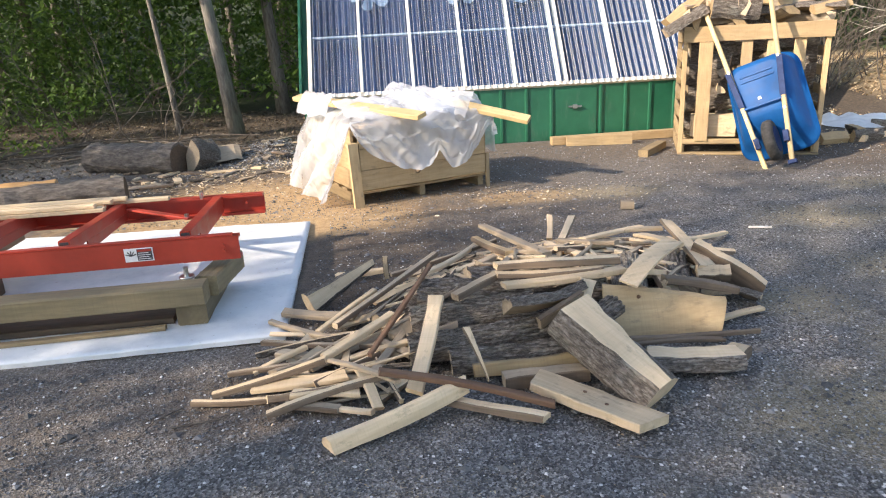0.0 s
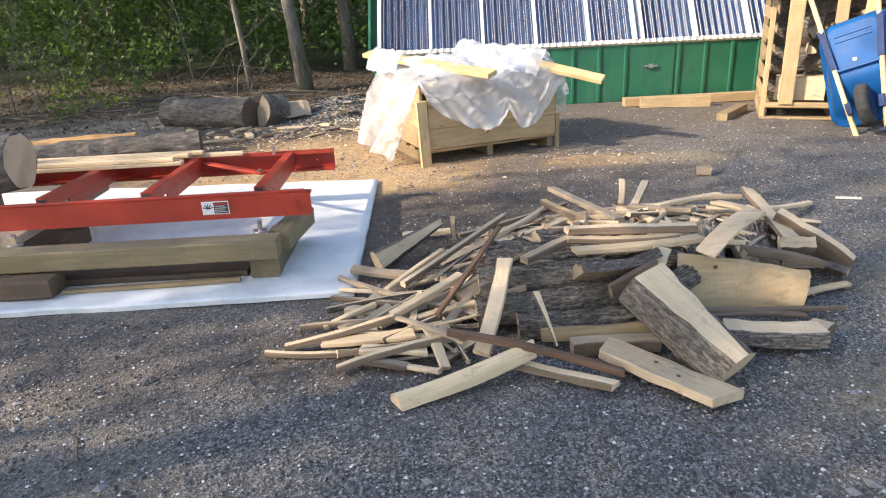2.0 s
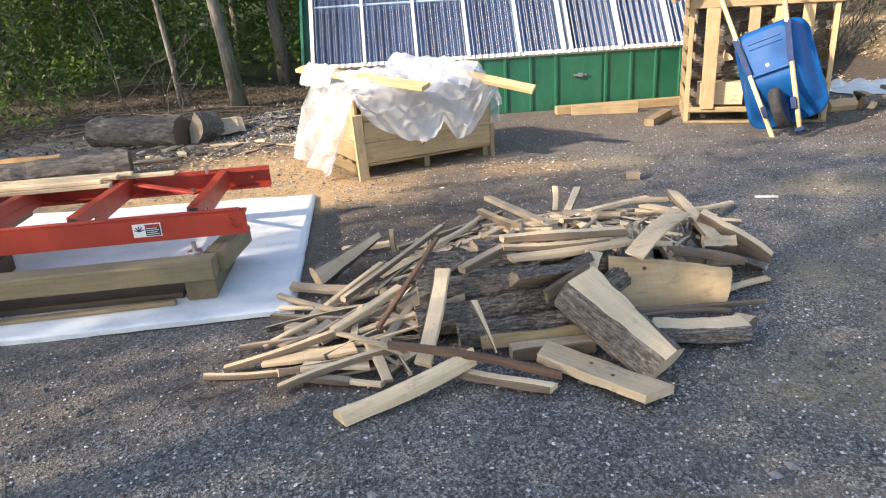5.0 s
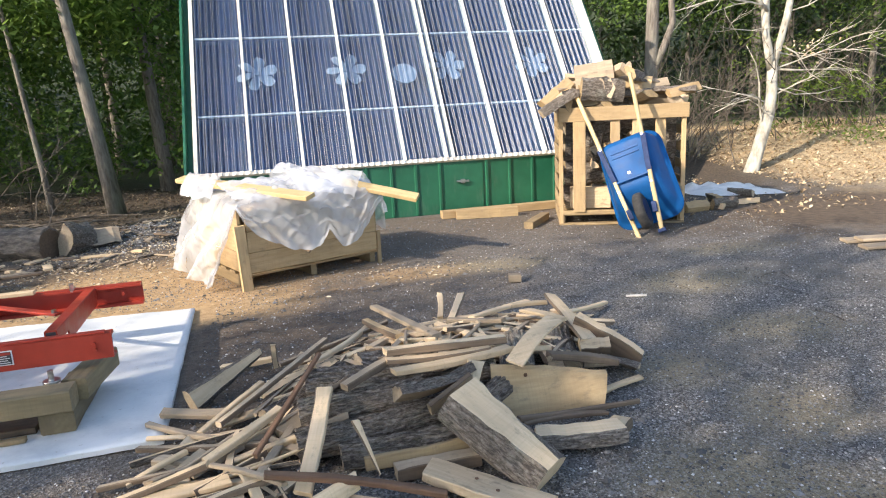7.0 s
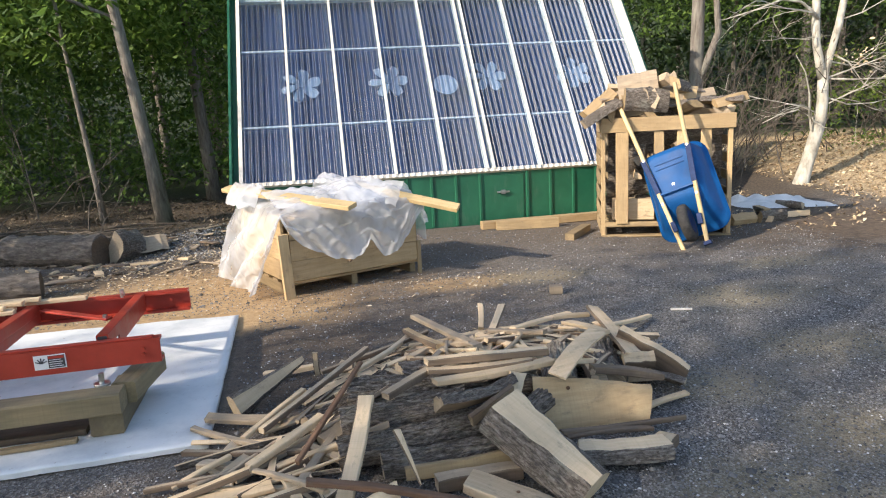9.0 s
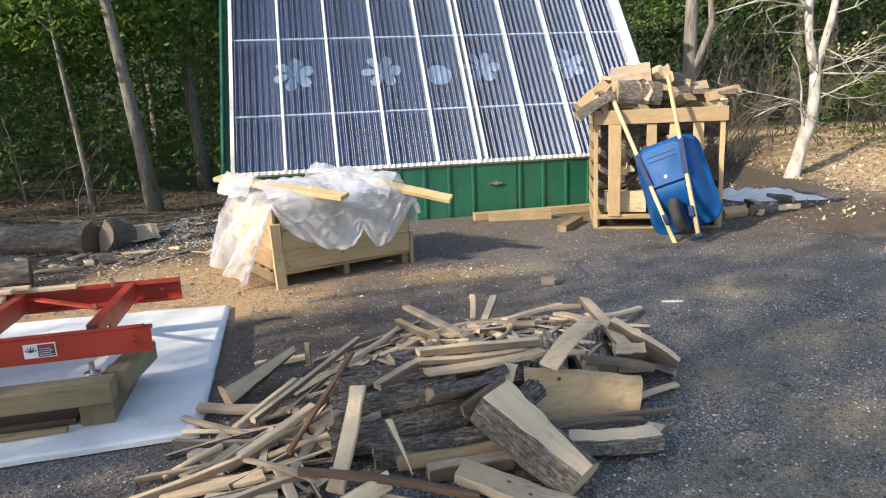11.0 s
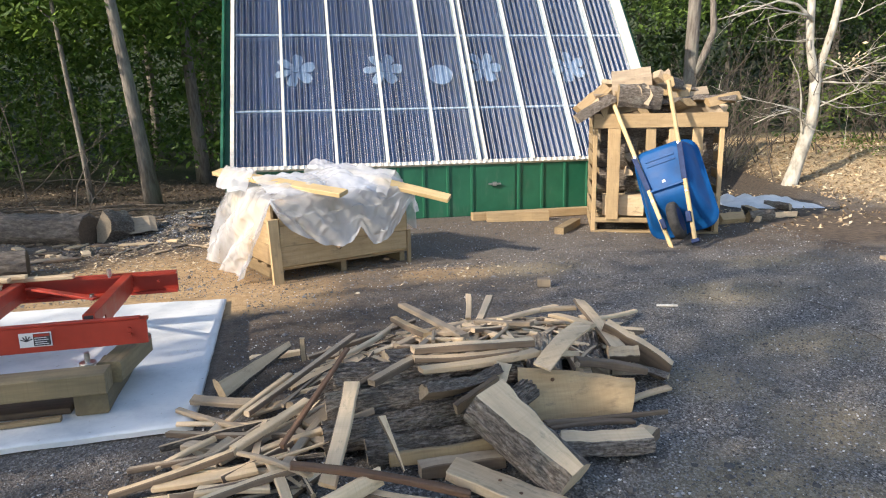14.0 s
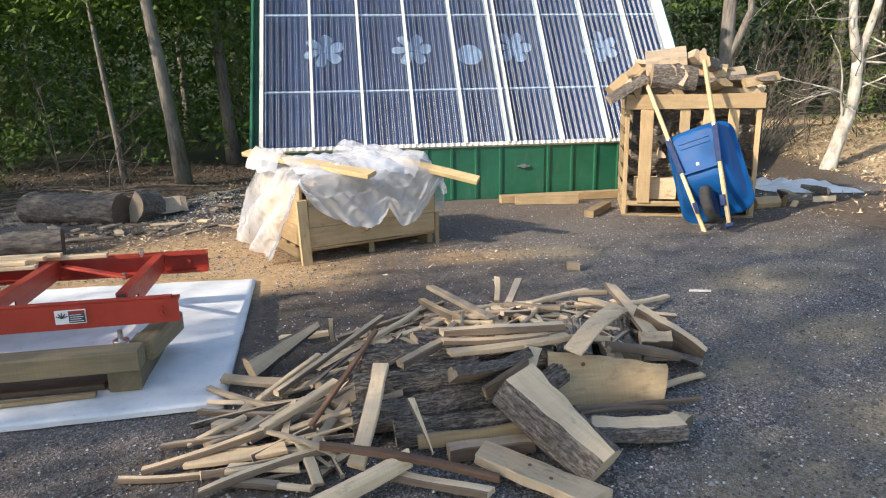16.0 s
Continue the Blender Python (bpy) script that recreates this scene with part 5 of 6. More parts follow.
def leaning_slab(a, b, w, t):
    """A thick slab whose sawn face narrows towards its foot, with bark down both sides."""
    L = (Vector(b) - Vector(a)).length
    v, f, idx = [], [], []
    n1, nx = 14, 22
    for i in range(nx + 1):
        u = i / nx
        rim = 1 + 0.04 * noise.noise((u * 4, 1, 5))
        yl, yr = -0.36 * w + 0.05 * w * u + 0.012 * noise.noise((u * 6, 0, 2)), 0.40 * w - 0.36 * w * u + 0.012 * noise.noise((u * 6, 7, 2))
        ring = [(yl, t * .5), (yl - (0.5 * w + yl) * .5, t * .30), (-.5 * w, t * .02), (-.5 * w, -t * .26), (-.40 * w, -t * .5), (-.1 * w, -t * .5), (.2 * w, -t * .5), (.44 * w, -t * .5),
                (.54 * w, -t * .3), (.53 * w, -t * .02), (yr + (.52 * w - yr) * .66, t * .18), (yr + (.52 * w - yr) * .33, t * .38), (yr, t * .5), ((yl + yr) / 2, t * .505)]
        for j, (y_, z_) in enumerate(ring):
            r_ = 0.006 * noise.noise((u * 9, j * 1.7, 3)) if 1 <= j <= 11 else 0
            v.append((L * u, y_ * rim + r_, z_ + r_))
    for i in range(nx):
        for j in range(n1):
            q = (j + 1) % n1
            f.append((i * n1 + j, i * n1 + q, (i + 1) * n1 + q, (i + 1) * n1 + j))
            idx.append(0 if j >= 12 else 1)
    f += [tuple(range(n1 - 1, -1, -1)), tuple(nx * n1 + j for j in range(n1))]
    return obj("slab", mesh_of(v, f, [M_CUT, M_BARK], idx + [0, 0]), None, along(a, b, 4), "thick sawn slab with furrowed bark leaning on a heap", "offcut", "heap of offcuts")


leaning_slab((-0.250, 2.275, .25), (0.005, 1.975, .06), .22, .13)
slab2 = offcut((-0.404, 2.150, .055), (-0.086, 1.815, .045), .135, .035, "sawn", roll=-6, seed=41, name="slab", label="flat pale sawn board with two knots")
for u, w in ((0.20, 0.01), (0.30, -0.02)):
    obj("knot", disc_mesh(0.007, 0.003, M_RED_BARK, 10), slab2, pose(u, w, 0.0165, 0, -90, 0))
offcut((0.041, 2.215, .07), (0.385, 2.17, .065), .13, .075, "flitch", roll=4, seed=43, name="slab", label="short sawn slab with bark below on gravel")
offcut((0.33, 2.17, .05), (0.43, 2.24, .06), .08, .05, "sawn", seed=44)
offcut((0.012, 2.32, .10), (0.59, 2.40, .05), .030, .020, "old", seed=47, label="thin dark bark strip lying across slabs", taper=0.5).data.materials[0] = M_EDGE
offcut((0.03, 2.31, .085), (0.40, 2.33, .06), .034, .016, "old", seed=471).data.materials[0] = M_EDGE
# a broad cupped board that leans on the heap
cv, cf = [], []
for j in range(13):
    for i in range(25):
        u, q = i / 24, j / 12
        top = Vector((-0.027, 2.55, .232)).lerp(Vector((0.47, 2.455, .172)), u)
        foot = Vector((0.0, 2.44, .035)).lerp(Vector((0.42, 2.40, .02)), u)
        p_ = foot.lerp(top, q)
        p_.y += 0.035 * math.sin(math.pi * u) - 0.012 * math.sin(math.pi * q)
        p_.z += 0.010 * noise.noise((u * 5, 3, 1)) * (q > 0.9) - 0.035 * u * (1 - u) * q
        p_.x -= 0.022 * math.sin(math.pi * q) * (u < 0.05)
        cv.append(tuple(p_))
cv += [(x_ + 0.004, y_ + 0.024, z_ + 0.010) for x_, y_, z_ in cv]
for j in range(12):
    for i in range(24):
        q = j * 25 + i
        cf += [(q, q + 1, q + 26, q + 25), (q + 325, q + 350, q + 351, q + 326)]
cf += [(i, i + 325, i + 326, i + 1) for i in range(24)] + [(300 + i, 301 + i, 626 + i, 625 + i) for i in range(24)]
cf += [(25 * j, 25 * j + 25, 25 * j + 350, 25 * j + 325) for j in range(12)] + [(24 + 25 * j, 349 + 25 * j, 374 + 25 * j, 49 + 25 * j) for j in range(12)]
broad = obj("slab", mesh_of(cv, cf, M_PINE), None, None, "broad cupped sawn board leaning against a heap", "offcut", "heap of offcuts")
obj("knot", disc_mesh(0.009, 0.004, M_RED_BARK, 10), broad, pose(0.12, 2.524, .19, 0, 0, 90))
# an arched sliver of sawn wood
av, af = [], []
for i in range(15):
    u = i / 14
    for q, lift in ((-1, 0), (1, 0), (1, .009), (-1, .009)):
        x_, y_ = 0.058 + 0.29 * u - 0.028 * q * 0.9, 2.49 + 0.25 * u + 0.036 * q
        av.append((x_, y_, 0.262 + 0.085 * u + 0.022 * math.sin(math.pi * u) ** 1.2 + lift + 0.004 * q))
for i in range(14):
    af += [(4 * i + q, 4 * i + (q + 1) % 4, 4 * i + 4 + (q + 1) % 4, 4 * i + 4 + q) for q in range(4)]
af += [(3, 2, 1, 0), (56, 57, 58, 59)]
obj("offcut", mesh_of(av, af, M_CUT), None, None, "thin arched sawn sliver on top of a heap", "offcut", "heap of offcuts")
offcut((0.60, 3.07, .19), (0.82, 2.79, .045), .055, .13, "old", roll=12, seed=46, name="slab", label="narrow slab with dark bark side at the heap's edge", taper=0.7, live=(1, 2, 3, 5, 6, 7)).data.materials[0] = M_CUT
offcut((0.56, 2.90, .09), (0.78, 2.72, .06), .03, .11, "bark", roll=75, seed=461, name="slab")
offcut((0.68, 3.60, .19), (0.575, 2.835, .175), .075, .02, "sawn", roll=-12, seed=48, label="flat pale strip leaning over the heap's end", taper=1.4)
offcut((0.52, 2.84, .15), (0.66, 2.80, .155), .07, .055, "sawn", roll=30, seed=480)
offcut((0.42, 2.80, .105), (0.50, 3.10, .13), .19, .10, "bark", seed=76, name="slab", roll=5)
offcut((0.60, 2.80, .075), (0.68, 3.05, .10), .14, .09, "bark", seed=77, name="slab", roll=-5)
offcut((0.15, 2.70, .14), (0.24, 3.0, .18), .17, .09, "bark", seed=770, name="slab")
offcut((0.30, 2.70, .19), (0.62, 2.66, .13), .05, .035, "old", seed=471, label="dark weathered strip under an arched sliver").data.materials[0] = M_EDGE
offcut((0.45, 2.55, .03), (0.75, 2.66, .03), .035, .02, "sawn", seed=472)
offcut((-0.345, 3.98, .13), (-0.164, 2.984, .25), .055, .024, "old", seed=50)
offcut((-0.44, 3.627, .16), (-0.322, 3.132, .22), .045, .028, "pine", seed=51)
offcut((0.064, 3.895, .19), (0.016, 3.698, .10), .036, .02, "sawn", seed=52)
offcut((0.176, 3.792, .20), (0.011, 3.422, .16), .045, .022, "sawn", seed=53)
offcut((0.381, 3.568, .16), (0.656, 3.592, .15), .04, .022, "sawn", seed=54)
offcut((0.57, 3.374, .15), (1.155, 3.801, .03), .034, .02, "sawn", seed=55)
offcut((0.422, 3.35, .20), (0.507, 3.006, .24), .06, .018, "sawn", seed=56)
offcut((-0.758, 3.037, .18), (-0.407, 3.634, .14), .03, .022, "sawn", seed=57)
offcut((0.11, 3.334, .20), (0.569, 3.691, .14), .036, .022, "sawn", seed=58)
offcut((-0.018, 3.348, .20), (0.205, 3.061, .26), .04, .022, "old", seed=59)
offcut((-0.924, 3.274, .10), (-0.323, 3.561, .16), .03, .022, "old", seed=60)
# barked slabs in the middle of the heap
offcut((-0.46, 2.42, .235), (-0.12, 2.53, .25), .12, .05, "bark", seed=75, roll=-38, name="slab", label="grey barked slab tilted on a heap", taper=0.7)
offcut((-0.34, 2.37, .175), (-0.14, 2.47, .25), .085, .02, "old", seed=751, roll=-62, name="slab", label="grey sawn slab face tilted on a heap", taper=0.45)
offcut((-0.09, 2.56, .27), (-0.14, 2.43, .20), .075, .014, "sawn", seed=752, roll=-25, taper=0.3)
offcut((-0.80, 2.80, .17), (0.02, 2.69, .20), .17, .11, "bark", seed=78, name="slab", roll=8, label="long rough grey barked slab in a heap")
offcut((-0.84, 2.60, .13), (-0.32, 2.58, .185), .13, .11, "bark", seed=79, name="slab", roll=10, label="long rough grey barked slab in a heap")
offcut((-0.86, 2.43, .08), (-0.20, 2.47, .13), .125, .11, "bark", seed=80, name="slab", roll=14, label="long rough grey barked slab in a heap")
offcut((-0.70, 2.34, .055), (-0.12, 2.33, .10), .11, .09, "bark", seed=81, name="slab", roll=12, label="long rough grey barked slab in a heap")
offcut((-0.62, 2.255, .055), (-0.17, 2.245, .085), .03, .05, "old", seed=82, name="slab", roll=-14, label="sawn brown edge of a barked slab low in a heap").data.materials[0] = M_PALLET
offcut((-0.515, 2.195, .035), (-0.20, 2.19, .045), .06, .055, "old", seed=83, name="slab", roll=5, label="weathered brown block low in a heap")
offcut((-0.55, 3.0, .16), (-0.1, 3.08, .18), .16, .07, "bark", seed=84, name="slab")
offcut((-0.98, 2.72, .08), (-0.62, 2.98, .15), .14, .06, "bark", seed=85, name="slab")
offcut((-0.92, 2.56, .07), (-0.70, 2.70, .11), .07, .04, "old", seed=86, name="slab", roll=20, label="grey sawn chunk lying among barked slabs")
offcut((-0.78, 2.66, .16), (-0.58, 2.78, .21), .07, .02, "old", seed=87, roll=-30, name="slab", label="grey sawn sliver lying among barked slabs", taper=.4)
offcut((-0.28, 2.30, .14), (0.0, 2.46, .20), .10, .05, "bark", seed=88, roll=20, name="slab")
# the many strips between them
rp = random.Random(17)
single, FAR_MATS = 0, [M_CUT, M_OLD, M_EDGE, M_BARK]
far_v, far_f, far_i = [], [], []
for j in range(640):
    x, y = rp.gauss(-0.02, 0.50), rp.gauss(3.08, 0.36)
    if 130 < j <= 200:
        x, y = rp.gauss(-0.70, 0.20), rp.gauss(3.18, 0.20)
    if 200 < j <= 250:
        x, y = rp.gauss(-1.05, 0.22), rp.gauss(2.42, 0.22)
    if j > 250:
        x, y = rp.gauss(0.22, 0.42), rp.gauss(3.42, 0.22)
    hh = heap_height(x, y)
    if hh < 0.03 and j <= 200:
        continue
    if y < 2.3 and x > -0.8:
        continue
    an = rp.gauss(25, 45)
    L = rp.uniform(0.22, 0.55)
    dx, dy = L / 2 * math.cos(radians(an)), L / 2 * math.sin(radians(an))
    if min(y - abs(dy), y + dy) < 2.12 or x - abs(dx) < -1.55 or x + abs(dx) > 1.0:
        continue
    if not 200 < j <= 250 and (heap_height(x, y) < 0.07 or heap_height(x + dx, y + dy) < 0.02 or heap_height(x - dx, y - dy) < 0.02):
        continue
    if x + abs(dx) > 0.55 and y - abs(dy) < 3.05:
        continue
    if -0.85 < x < 0.5 and 2.1 < y < 2.72:
        continue
    lvl = rp.uniform(0.45, 1.0)
    za, zb = max(0.018, heap_height(x - dx, y - dy) * lvl), max(0.018, heap_height(x + dx, y + dy) * lvl)
    if x < -0.75:
        za, zb = za + rp.uniform(0, .04), zb + rp.uniform(0, .04)
    ob = offcut((x - dx, y - dy, za), (x + dx, y + dy, zb), rp.choice((.016, .022, .028, .035, .05)), rp.choice((.010, .016, .022, .028)), rp.choice(("sawn", "sawn", "sawn", "old", "old", "slab")), roll=rp.uniform(-30, 30), seed=500 + j, taper=rp.uniform(.6, 1.1))
    single += 1
    if single > 190:
        base = len(far_v)
        far_v += [ob.matrix_basis @ q.co for q in ob.data.vertices]
        for pl in ob.data.polygons:
            far_f.append(tuple(base + q for q in pl.vertices))
            far_i.append(FAR_MATS.index(ob.data.materials[pl.material_index]))
        bpy.data.objects.remove(ob)
obj("offcut_strips", mesh_of(far_v, far_f, FAR_MATS, far_i), None, None, "many thin sawn strips at the back of a heap of offcuts", "offcuts", kind="stuff")


# ---- woods ----
def trunk_points(h, lean, seed, wob=0.08):
    pts = []
    n_ = 9
    for i in range(n_ + 1):
        u = i / n_
        pts.append((lean[0] * h * u + wob * math.sin(u * 5 + seed) * u, lean[1] * h * u + wob * math.cos(u * 4 + seed) * u, h * u))
    return pts


def tree_kind(h, r, seed, leaves=2600, low=3.6, mat=None, lean=(0, 0)):
    """Meshes of trunk (with limbs) and crown."""
    rnd = random.Random(seed)
    rng = np.random.default_rng(seed)
    pts = trunk_points(h, lean, seed)
    rad = [r * (1.35 if i == 0 else 1) * (1 - 0.8 * i / 9) for i in range(10)]
    pieces = [tube([(p[0], p[1], p[2] - (0.15 if i == 0 else 0)) for i, p in enumerate(pts)], rad, 10, 0.04, seed)]
    centres = []
    for b in range(13):
        u = rnd.uniform(low / h, 0.98)
        base = Vector(pts[min(9, int(u * 9))])
        an = rnd.uniform(0, 2 * math.pi)
        ln = rnd.uniform(0.9, 2.3) * (1.15 - 0.5 * u)
        mid = base + Vector((math.cos(an) * ln * .5, math.sin(an) * ln * .5, ln * .28))
        end = base + Vector((math.cos(an) * ln, math.sin(an) * ln, ln * .35))
        rr = r * 0.32 * (1.1 - u)
        pieces.append(tube([base, mid, end], [rr + .012, rr * .7 + .008, .006], 5))
        m_ = leaves // 13
        for q in range(5):
            c_ = base.lerp(end, 0.35 + 0.65 * q / 4)
            centres.append(rng.normal(tuple(c_), (0.36, 0.36, 0.22), (m_ // 5, 3)))
    v, f = joined(pieces)
    tm = mesh_of(v, f, mat or M_TRUNK, smooth=True)
    lv, lf = scatter_quads(np.concatenate(centres), (0.05, 0.10), rng, 0.9)
    return tm, quick_mesh(lv, lf, M_LEAF)


KINDS = [tree_kind(9.5, 0.13, 1), tree_kind(8.5, 0.10, 2), tree_kind(10.5, 0.17, 3), tree_kind(8.0, 0.075, 4, 1800), tree_kind(9.0, 0.10, 5, 1500, 2.4), tree_kind(8.0, 0.06, 6, 1800), tree_kind(9.0, 0.12, 7, 5200, 1.6)]


def tree(kind, x, y, turn, s=1.0, label="slender grey-barked tree at the wood's edge", bare=False, tilt=0.0):
    t_ = thing("tree", pose(x, y, ground_height(x, y) - 0.02, 0, tilt, 0) @ pose(0, 0, 0, 0, 0, turn) @ Matrix.Scale(s, 4), label, "tree", "trees of the woods")
    obj("trunk", KINDS[kind][0], t_)
    if not bare:
        obj("crown", KINDS[kind][1], t_)
    return t_


tree(5, -4.27, 11.0, 200, 0.75, "thin grey tree at the wood's edge", tilt=-3.5)
tree(1, -3.25, 10.45, 30, 1.05, tilt=-5.5)
tree(0, -3.0, 13.6, 80, 0.95, tilt=-3)
grey = tree(1, 5.50, 10.6, 120, 1.3)
stem = tube([(0.0, 0, 1.45), (0.16, -.12, 1.95), (0.31, -.14, 2.35), (0.27, -.14, 2.8), (0.17, -.1, 3.4), (0.1, 0, 4.4)], [.06, .06, .055, .05, .045, .03], 9, .06, 8)
obj("second_stem", mesh_of(*stem, M_TRUNK, smooth=True), grey, grey.matrix_basis.inverted() @ Matrix.Translation((5.50, 10.6, ground_height(5.5, 10.6))))
rt = random.Random(8)
spots = []
tries = 0
while len(spots) < 60 and tries < 5000:
    tries += 1
    x, y = rt.uniform(-20, 22), rt.uniform(10.8, 27)
    if y < 12 and -4.8 < x < 8.5:
        continue
    if (x < -4.6 or 5.8 < x < 13) and y < 16:
        continue
    if -2.8 < x < 4.6 and y < 13.0:
        continue
    if -4.8 < x < -1.8 and y < 17:
        continue
    if any((x - a) ** 2 + (y - b) ** 2 < 1.4 for a, b in spots):
        continue
    spots.append((x, y))
for x, y in ((12.5, 9.0),):
    spots.append((x, y))
for j, (x, y) in enumerate(spots):
    tree(rt.choice((0, 1, 1, 2, 3, 3)), x, y, rt.uniform(0, 360), rt.uniform(0.8, 1.2), "grey-barked tree standing in the dark woods")

# trees beside the yard, out of the camera's sight, that shade the gravel
for x, y, s in DENSE_TREES:
    tree(6, x, y, x * 50, s, "leafy tree beside the yard")
for x, y, s in SHADE_TREES:
    tree(4, x, y, x * 50, s, "leafy tree beside the yard")

# understory leaves
rng = np.random.default_rng(11)


def leafy_stuff(name, n, xr, yr, zr, size, mat, label, cluster=0.35, hole=None):
    k_ = max(1, n // 60)
    cen = np.stack([rng.uniform(*xr, k_), rng.uniform(*yr, k_), rng.uniform(*zr, k_)], 1)
    if hole is not None:
        keep = ~((cen[:, 0] > hole[0]) & (cen[:, 0] < hole[1]) & (cen[:, 1] < hole[2]))
        cen = cen[keep]
    pts = (cen[:, None, :] + rng.normal(0, 1, (len(cen), 60, 3)) * np.array([cluster, cluster, cluster * 0.45])).reshape(-1, 3)
    pts = pts[pts[:, 2] > 0.05]
    v, f = scatter_quads(pts, size, rng, 0.8)
    return obj(name, quick_mesh(v, f, mat), None, None, label, "foliage", kind="stuff")


leafy_stuff("understory_leaves", 52000, (-16, -2.4), (11.8, 20), (0.3, 4.8), (0.04, 0.085), M_LEAF, "dark green understory leaves in the woods")
# sprays in the lightened leaf colour that stands for sun
leafy_stuff("sunlit_sprays", 34000, (-12, -2.9), (11.0, 13.5), (2.6, 7.0), (0.05, 0.10), M_LEAF_S, "green leaf sprays at the wood's edge, sunlight put into their colour", 0.5)
leafy_stuff("sunlit_sprays", 5000, (5, 14), (12, 16), (3.0, 6.5), (0.05, 0.10), M_LEAF_S, "green leaf sprays at the wood's edge, sunlight put into their colour", 0.5)
# right-hand understory in the leaf colour darkened for shade
leafy_stuff("understory_leaves", 18000, (4.4, 20), (12.8, 20), (0.6, 4.8), (0.04, 0.085), M_LEAF_SHADE, "dark green understory leaves in the woods")
leafy_stuff("far_leaves", 25000, (-28, 1), (19, 32), (0.2, 9), (0.10, 0.22), M_LEAF, "dense green foliage deep in the woods", 0.7)
leafy_stuff("far_leaves", 18000, (1, 32), (19, 32), (0.2, 9), (0.10, 0.22), M_LEAF_SHADE, "green foliage deep in the woods, shade put into its colour", 0.7)
leafy_stuff("canopy_leaves", 30000, (-12, 26), (15.5, 30), (4.5, 9.0), (0.08, 0.16), M_LEAF, "leaf canopy over the woods", 0.8)
leafy_stuff("bright_leaves", 1500, (7.6, 10.2), (8.8, 11), (1.1, 2.6), (0.03, 0.06), M_LEAF_Y, "bright green sunlit leaves by the brush", 0.22)
leafy_stuff("bright_leaves", 1200, (6.9, 10.5), (7.8, 9.9), (0.5, 0.75), (0.02, 0.045), M_LEAF_Y, "low green plants among dead leaves", 0.18)
leafy_stuff("dry_leaves", 60, (6.85, 6.86), (8.6, 8.62), (1.85, 1.87), (0.02, 0.045), M_CHIPS, "pale dry leaves hanging on bare twigs", 0.28)
leafy_stuff("low_plants", 700, (-8.5, -2.6), (8.9, 11.5), (0.08, 0.4), (0.02, 0.05), M_LEAF, "low green plants on the forest floor", 0.16)
leafy_stuff("bright_leaves", 300, (-6.2, -5.2), (8.3, 9.0), (0.1, 0.5), (0.02, 0.05), M_LEAF_Y, "low green sapling leaves at the wood's edge", 0.12)

# white-barked tree with a fork, and its bare twigs
wt = thing("pale_tree", pose(6.05, 8.72, ground_height(6.05, 8.72)), "pale sunlit forked tree at the wood's edge", "tree")
v, f = joined([tube([(0.04, 0, -0.15), (0.085, 0, 0.05), (0.17, 0, 0.33), (0.27, 0, 0.68), (0.335, 0, 0.95), (0.354, 0, 1.2), (0.335, 0, 1.62)], [.135, .105, .095, .09, .085, .08, .07], 12, .05, 1),
               tube([(0.33, 0, 1.5), (0.26, 0, 1.78), (0.215, .02, 2.0), (0.204, .04, 2.25), (0.221, .08, 2.7), (0.19, .1, 3.4)], [.066, .06, .056, .055, .05, .03], 10, .06, 2),
               tube([(0.335, 0, 1.5), (0.40, 0, 1.74), (0.425, -.02, 1.88), (0.504, -.05, 2.25), (0.614, 0, 2.66), (0.78, 0, 3.4)], [.062, .056, .05, .05, .045, .03], 10, .06, 3),
               tube([(0.24, .02, 1.88), (0.17, -.03, 1.98), (0.15, -.04, 2.1)], [.03, .022, .012], 7, .06, 4)])
obj("trunk", mesh_of(v, f, M_PALE, smooth=True), wt)
rb = random.Random(31)
for pts, r_ in (([(0.21, 0, 2.33), (0.05, -.04, 2.45), (-0.12, -.05, 2.56), (-0.42, -.06, 2.60), (-0.8, -.1, 2.48), (-1.35, -.1, 2.34)], .026), ([(-0.12, -.05, 2.56), (-0.5, -.02, 2.68), (-0.9, 0, 2.70)], .016),
                ([(0.28, 0, 0.72), (0.17, -.03, 0.78), (0.12, -.04, 0.98), (-0.08, -.05, 1.08), (-0.4, -.06, 1.02), (-0.65, -.06, 0.92)], .020), ([(0.12, -.04, 0.98), (0.10, -.04, 1.3), (0.02, -.04, 1.6), (-0.15, -.04, 1.85)], .016),
                ([(0.38, 0, 1.5), (0.75, -.08, 1.47), (1.2, -.1, 1.47), (1.7, -.12, 1.42)], .018), ([(0.36, 0, 1.25), (0.7, -.08, 1.12), (1.1, -.1, 1.12), (1.5, -.1, 1.2)], .014), ([(0.45, 0, 1.85), (0.7, -.05, 1.72), (0.95, -.08, 1.4), (1.35, -.08, 1.22)], .014)):
    v, f = tube(pts, [r_ * (1 - 0.75 * q / (len(pts) - 1)) for q in range(len(pts))], 7, .06)
    obj("branch", mesh_of(v, f, M_PALE, smooth=True), wt, None, "bare pale branch")


def twig(base, d, ln, r, rnd, depth=2):
    """Bare crooked twigs as tubes."""
    pts, p = [Vector(base)], Vector(base)
    dv = Vector(d).normalized()
    for i in range(4):
        dv = (dv + Vector((rnd.uniform(-.35, .35), rnd.uniform(-.35, .35), rnd.uniform(-.30, .25)))).normalized()
        p = p + dv * ln / 4
        pts.append(p)
    out = [tube(pts, [r * (1 - .2 * i) for i in range(5)], 4)]
    if depth:
        for i in (1, 2, 3):
            out += twig(pts[i], dv + Vector((rnd.uniform(-1, 1), rnd.uniform(-.6, .6), rnd.uniform(-.4, .6))), ln * .55, r * .55, rnd, depth - 1)
    return out


